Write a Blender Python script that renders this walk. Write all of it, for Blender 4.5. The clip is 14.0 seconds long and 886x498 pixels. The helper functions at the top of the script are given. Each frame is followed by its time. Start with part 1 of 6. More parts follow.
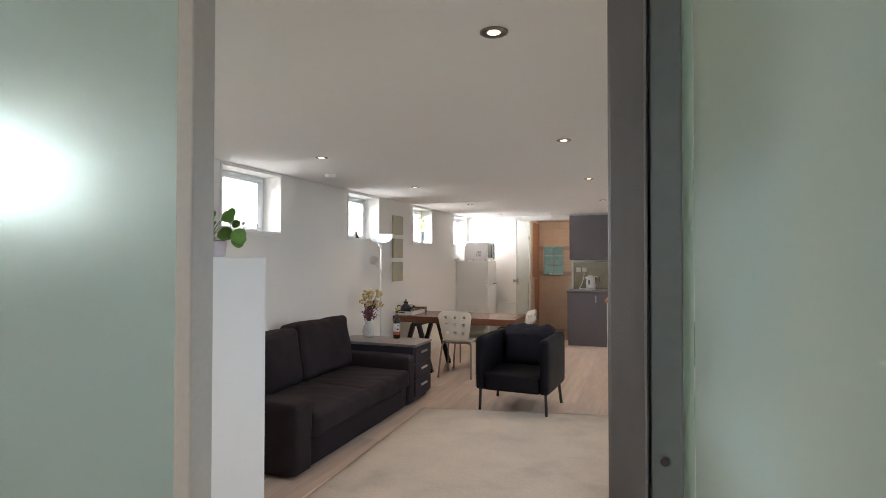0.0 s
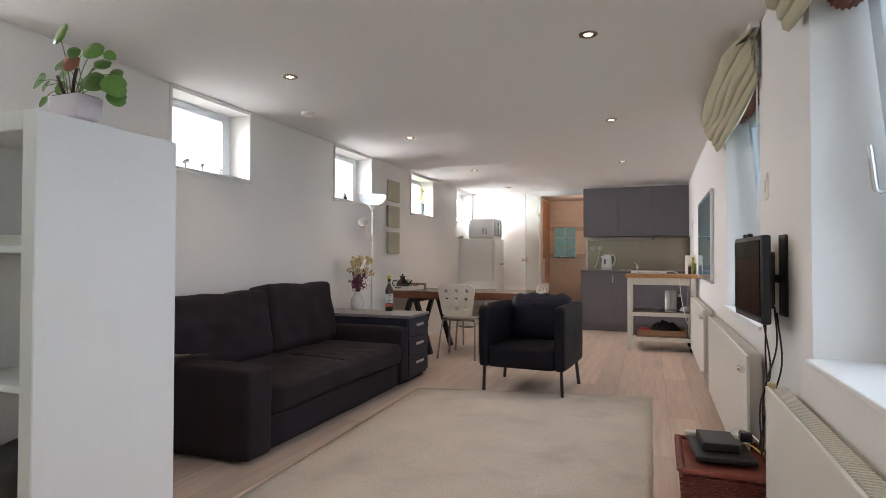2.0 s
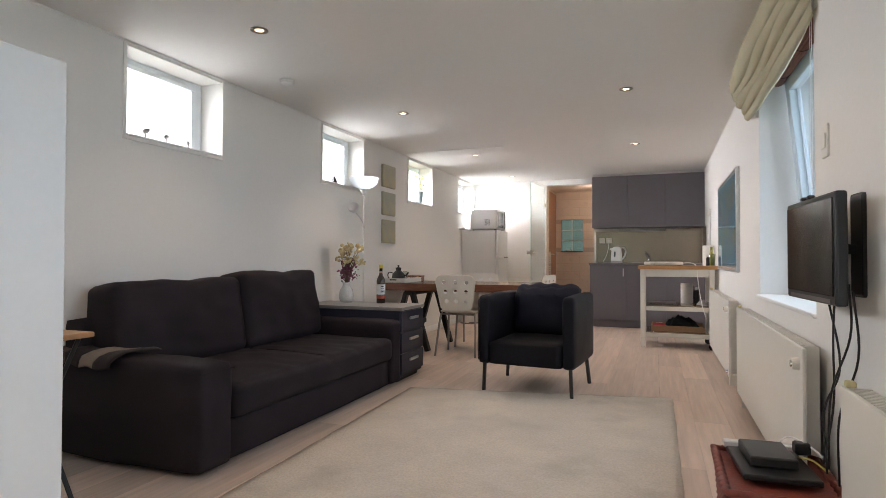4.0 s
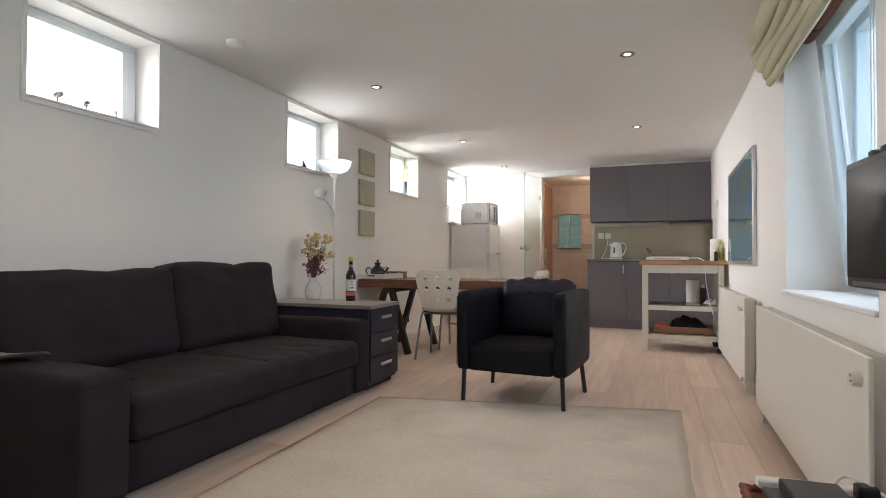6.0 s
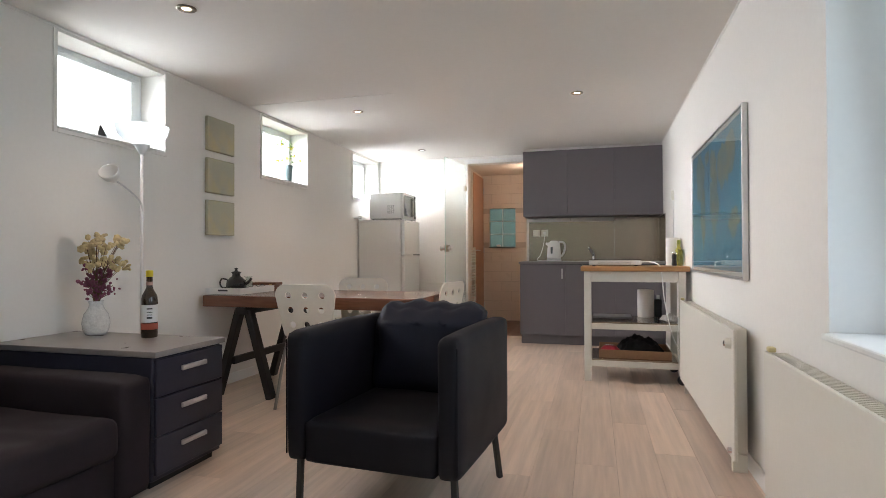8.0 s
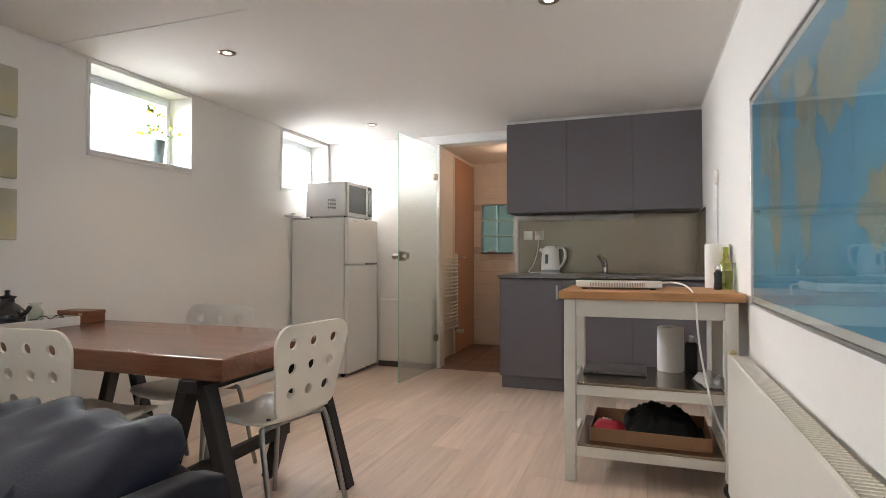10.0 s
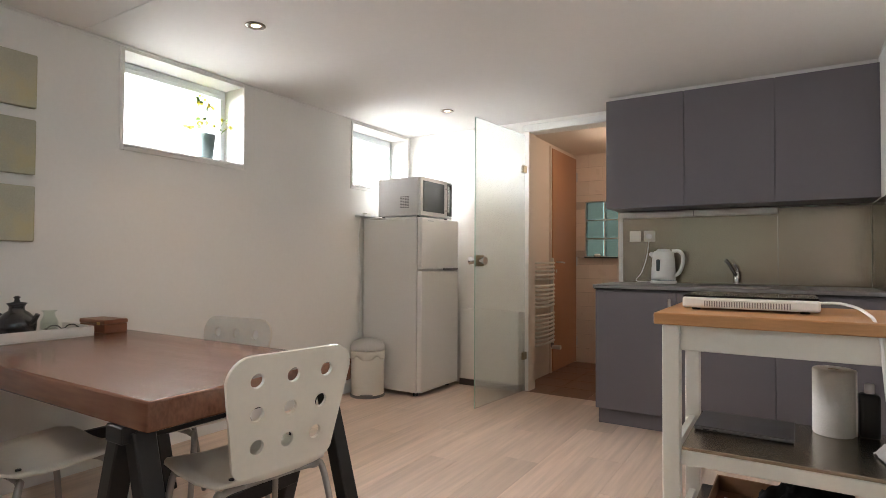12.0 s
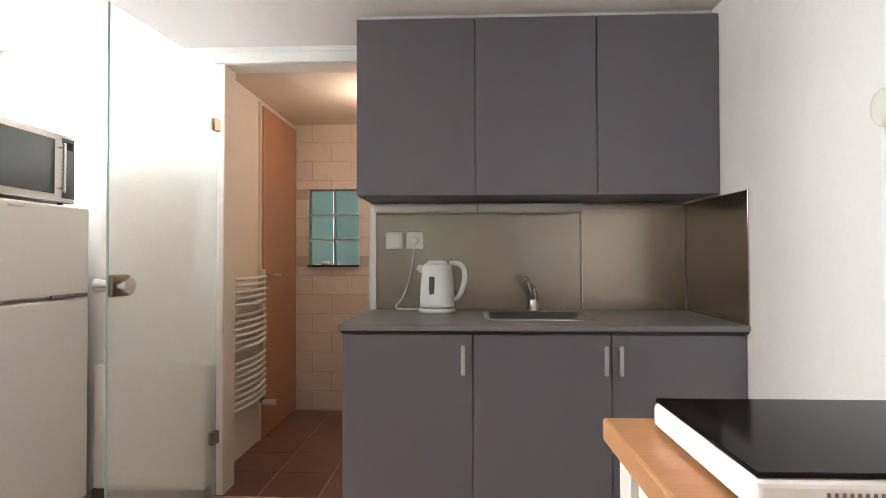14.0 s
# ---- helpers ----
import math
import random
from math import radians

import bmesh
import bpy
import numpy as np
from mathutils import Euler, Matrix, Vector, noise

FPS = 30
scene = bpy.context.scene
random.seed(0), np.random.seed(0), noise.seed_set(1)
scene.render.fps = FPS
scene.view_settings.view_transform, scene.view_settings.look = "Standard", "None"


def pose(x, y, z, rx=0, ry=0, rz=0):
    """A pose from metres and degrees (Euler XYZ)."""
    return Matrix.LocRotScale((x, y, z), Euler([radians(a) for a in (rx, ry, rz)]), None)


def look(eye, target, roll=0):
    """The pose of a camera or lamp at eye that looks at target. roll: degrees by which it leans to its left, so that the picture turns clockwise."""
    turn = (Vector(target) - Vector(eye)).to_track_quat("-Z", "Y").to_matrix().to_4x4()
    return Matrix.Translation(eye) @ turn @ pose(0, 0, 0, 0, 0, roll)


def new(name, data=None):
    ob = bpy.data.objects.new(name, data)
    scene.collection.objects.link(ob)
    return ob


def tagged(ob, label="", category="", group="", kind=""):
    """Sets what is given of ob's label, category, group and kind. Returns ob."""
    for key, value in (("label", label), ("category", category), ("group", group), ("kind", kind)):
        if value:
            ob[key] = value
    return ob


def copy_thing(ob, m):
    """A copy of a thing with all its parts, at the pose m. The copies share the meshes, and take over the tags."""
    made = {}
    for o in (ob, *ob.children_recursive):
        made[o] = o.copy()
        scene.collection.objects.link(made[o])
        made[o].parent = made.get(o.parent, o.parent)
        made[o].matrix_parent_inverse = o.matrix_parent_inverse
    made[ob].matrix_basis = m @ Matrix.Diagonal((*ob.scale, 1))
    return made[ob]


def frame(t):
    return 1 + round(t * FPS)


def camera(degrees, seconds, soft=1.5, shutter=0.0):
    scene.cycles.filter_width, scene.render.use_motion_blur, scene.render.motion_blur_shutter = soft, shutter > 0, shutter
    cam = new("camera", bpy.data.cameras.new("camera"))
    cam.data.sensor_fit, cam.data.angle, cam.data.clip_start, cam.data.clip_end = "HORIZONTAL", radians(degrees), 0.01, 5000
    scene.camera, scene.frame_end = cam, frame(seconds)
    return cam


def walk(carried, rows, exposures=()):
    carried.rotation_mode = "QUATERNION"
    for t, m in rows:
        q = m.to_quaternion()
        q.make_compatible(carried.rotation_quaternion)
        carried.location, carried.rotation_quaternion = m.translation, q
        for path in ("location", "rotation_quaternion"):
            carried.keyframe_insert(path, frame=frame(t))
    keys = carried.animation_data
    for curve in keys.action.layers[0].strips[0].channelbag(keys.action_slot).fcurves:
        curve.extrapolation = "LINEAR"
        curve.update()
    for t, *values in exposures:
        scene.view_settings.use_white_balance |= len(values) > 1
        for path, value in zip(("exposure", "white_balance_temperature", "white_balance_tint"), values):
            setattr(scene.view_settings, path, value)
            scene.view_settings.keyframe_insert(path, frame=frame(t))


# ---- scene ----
cam = camera(77.3, 14.0, soft=0.75)
PATH = [
    (0, (0.036, -0.119, 1.434), (-0.635, 1.765, 1.466), 0.1),
    (0.5, (0.001, 0.085, 1.344), (-0.677, 1.966, 1.370), 0.1),
    (0.7, (-0.048, 0.17, 1.322), (-0.730, 2.05, 1.333), 0.1),
    (1, (-0.103, 0.372, 1.237), (-0.777, 2.255, 1.261), 0.1),
    (1.5, (-0.143, 0.536, 1.136), (-0.801, 2.424, 1.169), 0.1),
    (2, (-0.140, 0.619, 1.058), (-0.837, 2.493, 1.095), 0.1),
    (2.2, (-0.143, 0.640, 1.030), (-0.857, 2.507, 1.072), 0.1),
    (4.5, (-0.24, 1.217, 0.928), (-0.955, 3.084, 0.963), 0.1),
    (5, (-0.217, 1.363, 0.887), (-0.935, 3.23, 0.926), 0.1),
    (5.5, (-0.27, 1.514, 0.876), (-0.982, 3.383, 0.913), 0.2),
    (6, (-0.263, 1.618, 0.89), (-0.977, 3.486, 0.928), 0.2),
    (6.5, (-0.245, 1.777, 0.887), (-0.951, 3.648, 0.925), 0.1),
    (7, (-0.346, 2.137, 0.946), (-0.968, 4.037, 0.971), 0.2),
    (7.5, (-0.361, 2.572, 0.962), (-0.896, 4.499, 0.987), -0.1),
    (8, (-0.295, 3.039, 0.975), (-0.825, 4.967, 0.997), -0.2),
    (8.2, (-0.291, 3.24, 1.006), (-0.81, 5.172, 1.027), -0.3),
    (10.3, (-0.04, 4.982, 1.041), (-0.782, 6.838, 1.078), 0.1),
    (10.5, (-0.045, 5.067, 1.029), (-0.848, 6.899, 1.074), 0.2),
    (11, (-0.059, 5.285, 1.059), (-0.96, 7.071, 1.097), 0.2),
    (11.5, (-0.03, 5.423, 1.052), (-1.015, 7.163, 1.095), 0.3),
    (12, (-0.033, 5.55, 1.049), (-1.088, 7.248, 1.091), 0.3),
    (12.5, (-0.159, 5.871, 1.043), (-1.236, 7.555, 1.074), 0.4),
    (13, (-0.309, 6.251, 1.045), (-1.306, 7.984, 1.079), 0.4),
    (13.5, (-0.48, 6.658, 1.122), (-1.147, 8.544, 1.14), 0.5),
    (14, (-0.633, 7.068, 1.15), (-0.712, 9.067, 1.181), -0.1),
]
EXPOSURES = [(0.0, -0.12, 6850, 18), (1.0, -0.16, 6750, 21), (2.0, -0.18, 6750, 20), (5.0, -0.04, 6800, 18), (8.0, -0.06, 6700, 16), (11.0, -0.14, 6850, 16), (13.0, -0.14, 6850, 16), (13.5, 0.03, 6750, 16), (14.0, 0.36, 6700, 16)]
walk(cam, [(t, look(eye, target, roll)) for t, eye, target, roll in PATH], EXPOSURES)

# ---- light ----
world = bpy.data.worlds.new("sky")
scene.world = world
world.use_nodes = True
wn = world.node_tree
sky = wn.nodes.new("ShaderNodeTexSky")
sky.sky_type = "NISHITA"
sky.sun_disc = False
sky.sun_elevation, sky.sun_rotation = radians(53.7), radians(180)
wn.nodes["Background"].inputs["Strength"].default_value = 0.15
wn.links.new(sky.outputs[0], wn.nodes["Background"].inputs["Color"])
sun = new("sun", bpy.data.lights.new("sun", "SUN"))
sun.data.energy, sun.data.angle, sun.data.color = 2.5, radians(0.6), (1.0, 0.95, 0.88)
sun.matrix_world = look((0, 0, 30), (0, 0.94 * 18, 30 - 1.28 * 18))


def window_light(x, y, z, w, h, power, side, color=(0.90, 0.96, 1.0), drop=0.75, spread=180):
    """Sky light falling in through a window, from above. side +1 shines towards +x, -1 towards -x."""
    d = bpy.data.lights.new("window_light", "AREA")
    d.shape, d.size, d.size_y, d.energy, d.color, d.spread = "RECTANGLE", w, h, power, color, radians(spread)
    ob = new("window_light", d)
    ob.matrix_world = look((x, y, z), (x + side, y, z - drop))
    return ob


# the setting's main sizes; the east wall runs very slightly askew
XL, XR, YB, ZC = -3.0, 0.42, 9.73, 2.185
YF = -1.3
SILL_L, SILL_R = 1.645, 0.72
# first west window is unseen: added at the row's spacing to light the entrance
LEFT_WINDOWS = [(-0.38, 0.37), (1.47, 2.225), (3.32, 4.055), (5.282, 6.03), (7.125, 7.88), (8.935, 9.68)]
RIGHT_WINDOWS = [(1.36, 2.705), (3.62, 4.92)]
THICK, THICK_E = 0.30, 0.40


def wr(y):
    """The east wall's face at y."""
    return 0.33 + 0.008 * y


for i, (a, b) in enumerate(LEFT_WINDOWS):
    window_light(XL - THICK - 0.16, (a + b) / 2, (SILL_L + 2.155) / 2 + 0.05, b - a + 0.1, 0.60, (26, 26, 26, 50, 84, 130)[i], 1, drop=0.95, spread=(170, 170, 160, 150, 142, 145)[i])
for a, b in RIGHT_WINDOWS:
    window_light(wr((a + b) / 2) + THICK_E + 0.42, (a + b) / 2, 1.50, b - a + 0.1, 1.30, 15, -1, (0.60, 0.80, 1.0), drop=0.45)
# unseen opening with a fill lamp, added behind the entrance to brighten the bookcase
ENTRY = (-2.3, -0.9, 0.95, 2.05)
entry_fill = window_light(0, 0, 0, 1.4, 1.1, 8, 1)
entry_fill.matrix_world = look((-1.6, YF - 0.205, 1.5), (-1.6, YF + 1.0, 1.5))

# ---- materials ----
def mat(name, color, rough=0.6, metal=0.0, vary=0.06, scale=6.0, fine=60.0, bump=0.1, depth=0.002, stretch=(1, 1, 1),
        random_tint=0.0, coat=0.0, spec=0.5, sheen=0.0, rough_vary=0.08, stain=None, stain_at=(0.55, 0.75), stain_scale=2.0):
    """A procedural surface: colour varied at a coarse and a fine scale, with relief; random_tint varies whole pieces."""
    m = bpy.data.materials.new(name)
    m.use_nodes = True
    n, l = m.node_tree.nodes, m.node_tree.links
    p = n["Principled BSDF"]
    p.inputs["Roughness"].default_value = rough
    p.inputs["Metallic"].default_value = metal
    p.inputs["Coat Weight"].default_value = coat
    p.inputs["Specular IOR Level"].default_value = spec
    p.inputs["Sheen Weight"].default_value = sheen
    tc, mp = n.new("ShaderNodeTexCoord"), n.new("ShaderNodeMapping")
    mp.inputs["Scale"].default_value = stretch
    l.new(tc.outputs["Object"], mp.inputs["Vector"])
    vec = mp.outputs["Vector"]
    info = None
    if random_tint:
        info = n.new("ShaderNodeObjectInfo")
        off = n.new("ShaderNodeVectorMath")
        off.operation = "MULTIPLY_ADD"
        off.inputs[1].default_value = (37.0, 53.0, 19.0)
        l.new(info.outputs["Random"], off.inputs[0])
        l.new(vec, off.inputs[2])
        vec = off.outputs[0]
    big, small = n.new("ShaderNodeTexNoise"), n.new("ShaderNodeTexNoise")
    big.inputs["Scale"].default_value, small.inputs["Scale"].default_value = scale, fine
    big.inputs["Detail"].default_value, small.inputs["Detail"].default_value = 4, 3
    l.new(vec, big.inputs["Vector"]), l.new(vec, small.inputs["Vector"])
    add = n.new("ShaderNodeMath")
    add.operation = "ADD"
    l.new(big.outputs["Fac"], add.inputs[0]), l.new(small.outputs["Fac"], add.inputs[1])
    last = add.outputs[0]
    rng = n.new("ShaderNodeMapRange")
    rng.inputs["From Min"].default_value, rng.inputs["From Max"].default_value = 0.6, 1.4
    rng.inputs["To Min"].default_value, rng.inputs["To Max"].default_value = 1 - vary, 1 + vary
    l.new(last, rng.inputs["Value"])
    value = rng.outputs[0]
    if random_tint:
        rr = n.new("ShaderNodeMapRange")
        rr.inputs["To Min"].default_value, rr.inputs["To Max"].default_value = 1 - random_tint, 1 + random_tint
        l.new(info.outputs["Random"], rr.inputs["Value"])
        mul = n.new("ShaderNodeMath")
        mul.operation = "MULTIPLY"
        l.new(value, mul.inputs[0]), l.new(rr.outputs[0], mul.inputs[1])
        value = mul.outputs[0]
    hsv = n.new("ShaderNodeHueSaturation")
    hsv.inputs["Color"].default_value = (*color, 1)
    l.new(value, hsv.inputs["Value"])
    out = hsv.outputs["Color"]
    if stain:
        sn = n.new("ShaderNodeTexNoise")
        sn.inputs["Scale"].default_value, sn.inputs["Detail"].default_value = stain_scale, 6
        l.new(tc.outputs["Object"], sn.inputs["Vector"])
        sr = n.new("ShaderNodeMapRange")
        sr.inputs["From Min"].default_value, sr.inputs["From Max"].default_value = stain_at
        l.new(sn.outputs["Fac"], sr.inputs["Value"])
        mx = n.new("ShaderNodeMix")
        mx.data_type = "RGBA"
        mx.inputs[7].default_value = (*stain, 1)
        l.new(sr.outputs[0], mx.inputs[0]), l.new(out, mx.inputs[6])
        out = mx.outputs[2]
    l.new(out, p.inputs["Base Color"])
    rv = n.new("ShaderNodeMapRange")
    rv.inputs["To Min"].default_value, rv.inputs["To Max"].default_value = max(rough - rough_vary, 0.02), min(rough + rough_vary, 1)
    l.new(big.outputs["Fac"], rv.inputs["Value"]), l.new(rv.outputs[0], p.inputs["Roughness"])
    if bump:
        b = n.new("ShaderNodeBump")
        b.inputs["Strength"].default_value, b.inputs["Distance"].default_value = bump, depth
        l.new(last, b.inputs["Height"]), l.new(b.outputs[0], p.inputs["Normal"])
    return m


def glass_mat(name, color, rough, alpha=None):
    m = bpy.data.materials.new(name)
    m.use_nodes = True
    p = m.node_tree.nodes["Principled BSDF"]
    p.inputs["Base Color"].default_value = (*color, 1)
    p.inputs["Transmission Weight"].default_value = 1.0
    p.inputs["Roughness"].default_value = rough
    p.inputs["IOR"].default_value = 1.45
    return m


def thin_glass(name, color, gloss=0.08):
    """A window pane: clear, with a little mirror gloss."""
    m = bpy.data.materials.new(name)
    m.use_nodes = True
    n, l = m.node_tree.nodes, m.node_tree.links
    n.remove(n["Principled BSDF"])
    t, g, f, mx = n.new("ShaderNodeBsdfTransparent"), n.new("ShaderNodeBsdfGlossy"), n.new("ShaderNodeLayerWeight"), n.new("ShaderNodeMixShader")
    pw, ml = n.new("ShaderNodeMath"), n.new("ShaderNodeMath")
    pw.operation, ml.operation = "POWER", "MULTIPLY_ADD"
    pw.inputs[1].default_value, ml.inputs[1].default_value, ml.inputs[2].default_value = 4.0, 0.6, 0.025
    f.inputs["Blend"].default_value = 0.5
    l.new(f.outputs["Facing"], pw.inputs[0]), l.new(pw.outputs[0], ml.inputs[0])
    t.inputs["Color"].default_value = (*color, 1)
    g.inputs["Roughness"].default_value = 0.02
    l.new(ml.outputs[0], mx.inputs[0]), l.new(t.outputs[0], mx.inputs[1]), l.new(g.outputs[0], mx.inputs[2])
    l.new(mx.outputs[0], n["Material Output"].inputs["Surface"])
    return m


def frosted_glass(name, color, rough, milk):
    """Etched glass: light scatters through it, part of it dull and milky."""
    m = bpy.data.materials.new(name)
    m.use_nodes = True
    n, l = m.node_tree.nodes, m.node_tree.links
    p = n["Principled BSDF"]
    p.inputs["Base Color"].default_value = (*color, 1)
    p.inputs["Transmission Weight"].default_value = 1.0
    p.inputs["Roughness"].default_value = rough
    p.inputs["IOR"].default_value = 1.25
    tr, mx = n.new("ShaderNodeBsdfTranslucent"), n.new("ShaderNodeMixShader")
    tr.inputs["Color"].default_value = (*color, 1)
    mx.inputs[0].default_value = milk
    l.new(p.outputs[0], mx.inputs[1]), l.new(tr.outputs[0], mx.inputs[2])
    l.new(mx.outputs[0], n["Material Output"].inputs["Surface"])
    return m


def glow(name, color, strength):
    m = bpy.data.materials.new(name)
    m.use_nodes = True
    p = m.node_tree.nodes["Principled BSDF"]
    p.inputs["Base Color"].default_value = (*color, 1)
    p.inputs["Emission Color"].default_value = (*color, 1)
    p.inputs["Emission Strength"].default_value = strength
    return m


PLASTER = mat("wall_plaster", (0.80, 0.785, 0.75), 0.85, vary=0.02, scale=1.2, fine=45, bump=0.12, depth=0.003)
CEILING = mat("ceiling_paint", (0.79, 0.775, 0.745), 0.9, vary=0.015, scale=0.8, fine=30, bump=0.05)
WHITE_PAINT = mat("white_paint", (0.82, 0.82, 0.80), 0.45, vary=0.02, scale=5, bump=0.04)
# blue sky light on the east window frames is mixed into this paint
SKY_TINTED_PAINT = mat("window_paint", (0.62, 0.73, 0.79), 0.4, vary=0.02, scale=5, bump=0.04)
SASH_WHITE = mat("white_window_paint", (0.78, 0.82, 0.84), 0.4, vary=0.02, scale=5, bump=0.04)
PLANK = mat("laminate_plank", (0.64, 0.50, 0.41), 0.36, vary=0.17, scale=3, fine=8, bump=0.015, stretch=(6, 0.3, 1), random_tint=0.12)
JOINT = mat("plank_joint", (0.25, 0.19, 0.15), 0.8, vary=0.1)
GREY_FRONT = mat("grey_laminate", (0.138, 0.128, 0.142), 0.42, vary=0.03, scale=8, fine=200, bump=0.03)
WORKTOP = mat("dark_worktop", (0.19, 0.18, 0.182), 0.32, vary=0.06, scale=2, fine=400, rough_vary=0.0, bump=0.0)
OLD_BRASS = mat("tarnished_brass", (0.26, 0.215, 0.14), 0.32, metal=0.9, vary=0.1, scale=12, bump=0.02)
STEEL = mat("brushed_steel", (0.36, 0.31, 0.25), 0.24, metal=1.0, vary=0.045, scale=1.0, fine=14, rough_vary=0.05, bump=0.0, depth=0.0004, stretch=(5, 5, 0.12))
CHROME = mat("chrome", (0.72, 0.72, 0.72), 0.16, metal=1.0, vary=0.02, bump=0)
ALU = mat("satin_aluminium", (0.62, 0.62, 0.62), 0.35, metal=1.0, vary=0.03, bump=0.02)
DARK_STEEL = mat("dark_steel_profile", (0.24, 0.23, 0.235), 0.35, metal=0.8, vary=0.08, scale=4, bump=0.04)
SOFA = mat("navy_cotton_cover", (0.0215, 0.0155, 0.0190), 0.75, vary=0.4, scale=5, fine=350, bump=0.5, depth=0.0012, spec=0.2, sheen=0.0)
CHAIR_FABRIC = mat("black_navy_cover", (0.0045, 0.0042, 0.0080), 0.6, vary=0.2, scale=6, fine=300, bump=0.25, depth=0.0008, spec=0.22)
BLACK_METAL = mat("black_metal", (0.015, 0.015, 0.016), 0.45, vary=0.1, bump=0.03)
TABLE_WOOD = mat("walnut_tabletop", (0.160, 0.066, 0.038), 0.22, vary=0.34, scale=2, fine=14, bump=0.03, stretch=(0.5, 7, 4), stain=(0.25, 0.135, 0.085), stain_at=(0.56, 0.85), stain_scale=2.6)
BLACK_WOOD = mat("black_brown_wood", (0.012, 0.010, 0.010), 0.55, vary=0.25, scale=5, fine=60, bump=0.1)
NAVY_WOOD = mat("navy_painted_wood", (0.018, 0.018, 0.034), 0.5, vary=0.12, scale=5, fine=60, bump=0.08)
RUG = mat("cream_wool_rug", (0.52, 0.455, 0.38), 0.97, vary=0.16, scale=3, fine=90, bump=0.9, depth=0.004, stain=(0.33, 0.29, 0.24), stain_at=(0.54, 0.92), stain_scale=2.7)
CREAM = mat("cream_enamel", (0.74, 0.72, 0.65), 0.35, vary=0.02, scale=3, bump=0.02)
FRIDGE = mat("white_enamel", (0.80, 0.79, 0.76), 0.35, vary=0.02, scale=60, fine=200, bump=0.1, depth=0.0006)
CHAIR_WHITE = mat("white_lacquer", (0.74, 0.70, 0.62), 0.38, vary=0.03, scale=5, bump=0.03)
TROLLEY_WHITE = mat("cream_paint", (0.70, 0.68, 0.62), 0.45, vary=0.03, scale=5, bump=0.04)
OAK = mat("oiled_birch", (0.46, 0.235, 0.10), 0.45, vary=0.14, scale=4, fine=40, bump=0.06, stretch=(0.5, 6, 4))
PINK_WALL = mat("hall_plaster", (0.74, 0.65, 0.56), 0.8, vary=0.02, scale=1.5, bump=0.06)
HALL_TILE = mat("cream_tile", (0.74, 0.64, 0.54), 0.3, vary=0.03, scale=5, bump=0.03, random_tint=0.02)
HALL_GROUT = mat("pale_grout", (0.55, 0.46, 0.38), 0.9, vary=0.05)
BROWN_TILE = mat("brown_floor_tile", (0.19, 0.092, 0.058), 0.4, vary=0.2, scale=6, fine=70, bump=0.1, random_tint=0.12)
DOOR_WOOD = mat("beech_door", (0.44, 0.215, 0.115), 0.4, vary=0.07, scale=3, fine=30, bump=0.03, stretch=(6, 6, 0.5))
FROST = frosted_glass("frosted_glass", (0.69, 0.82, 0.78), 0.40, 0.36)
PALE_FROST = frosted_glass("lightly_frosted_glass", (0.93, 0.97, 0.94), 0.22, 0.22)
PANE = thin_glass("window_glass", (0.97, 0.98, 0.98))
CLEAR = thin_glass("clear_glass", (0.90, 0.93, 0.91))
BLOCK_GLASS = glass_mat("glass_block", (0.26, 0.44, 0.45), 0.22)
LAMP_GLOW = glow("lit_bulb", (1.0, 0.80, 0.52), 14.0)
RING_METAL = mat("bronzed_ring", (0.30, 0.26, 0.22), 0.35, metal=0.9, vary=0.05, bump=0)
POST = mat("blue_grey_steel_post", (0.17, 0.175, 0.185), 0.26, metal=0.85, vary=0.10, scale=3, bump=0.03, stretch=(1, 1, 0.2))
GREEN_EDGE = mat("glass_edge", (0.34, 0.50, 0.43), 0.2, vary=0.05, bump=0)
GROUND = mat("garden_ground", (0.16, 0.16, 0.09), 0.95, vary=0.3, scale=0.7, fine=9, bump=0.4)
SKY_WEST = glow("bright_overcast_sky", (0.97, 0.985, 1.0), 3.0)
SKY_EAST = glow("pale_blue_sky", (0.66, 0.85, 1.0), 0.95)
GRAVEL = mat("outer_wall", (0.50, 0.46, 0.40), 0.9, vary=0.1, scale=3, bump=0.3)


# ---- building helpers ----
def thing(name, x=0, y=0, z=0, rz=0, label="", category="", group="", kind=""):
    ob = new(name)
    ob.empty_display_size = 0.1
    ob.matrix_world = pose(x, y, z, 0, 0, rz)
    return tagged(ob, label, category, group, kind)


def part(name, bm, material, parent=None, label="", smooth=False, at=None):
    """Links a bmesh as one mesh object, under parent if there is one."""
    me = bpy.data.meshes.new(name)
    bm.normal_update()
    bm.to_mesh(me)
    bm.free()
    me.materials.append(material)
    if smooth:
        for f in me.polygons:
            f.use_smooth = True
    ob = new(name, me)
    if at is not None:
        ob.matrix_basis = at
    if parent is not None:
        ob.parent = parent
    return tagged(ob, label)


def share(ob, parent, m):
    """Another piece on the same mesh, at the pose m."""
    c = new(ob.name.split(".")[0], ob.data)
    c.matrix_basis = m
    c.parent = parent
    return c


def solid(name, bm, material, label="", category="", group="", kind="structure"):
    return tagged(part(name, bm, material), label, category, group, kind)


def box(x0, x1, y0, y1, z0, z1, bevel=0.0, seg=2, bm=None):
    b = bmesh.new()
    bmesh.ops.create_cube(b, size=1, matrix=Matrix.LocRotScale(((x0 + x1) / 2, (y0 + y1) / 2, (z0 + z1) / 2), None, (x1 - x0, y1 - y0, z1 - z0)))
    if bevel:
        bmesh.ops.bevel(b, geom=list(b.edges), offset=bevel, segments=seg, profile=0.5, affect="EDGES")
    return merge(bm, b)


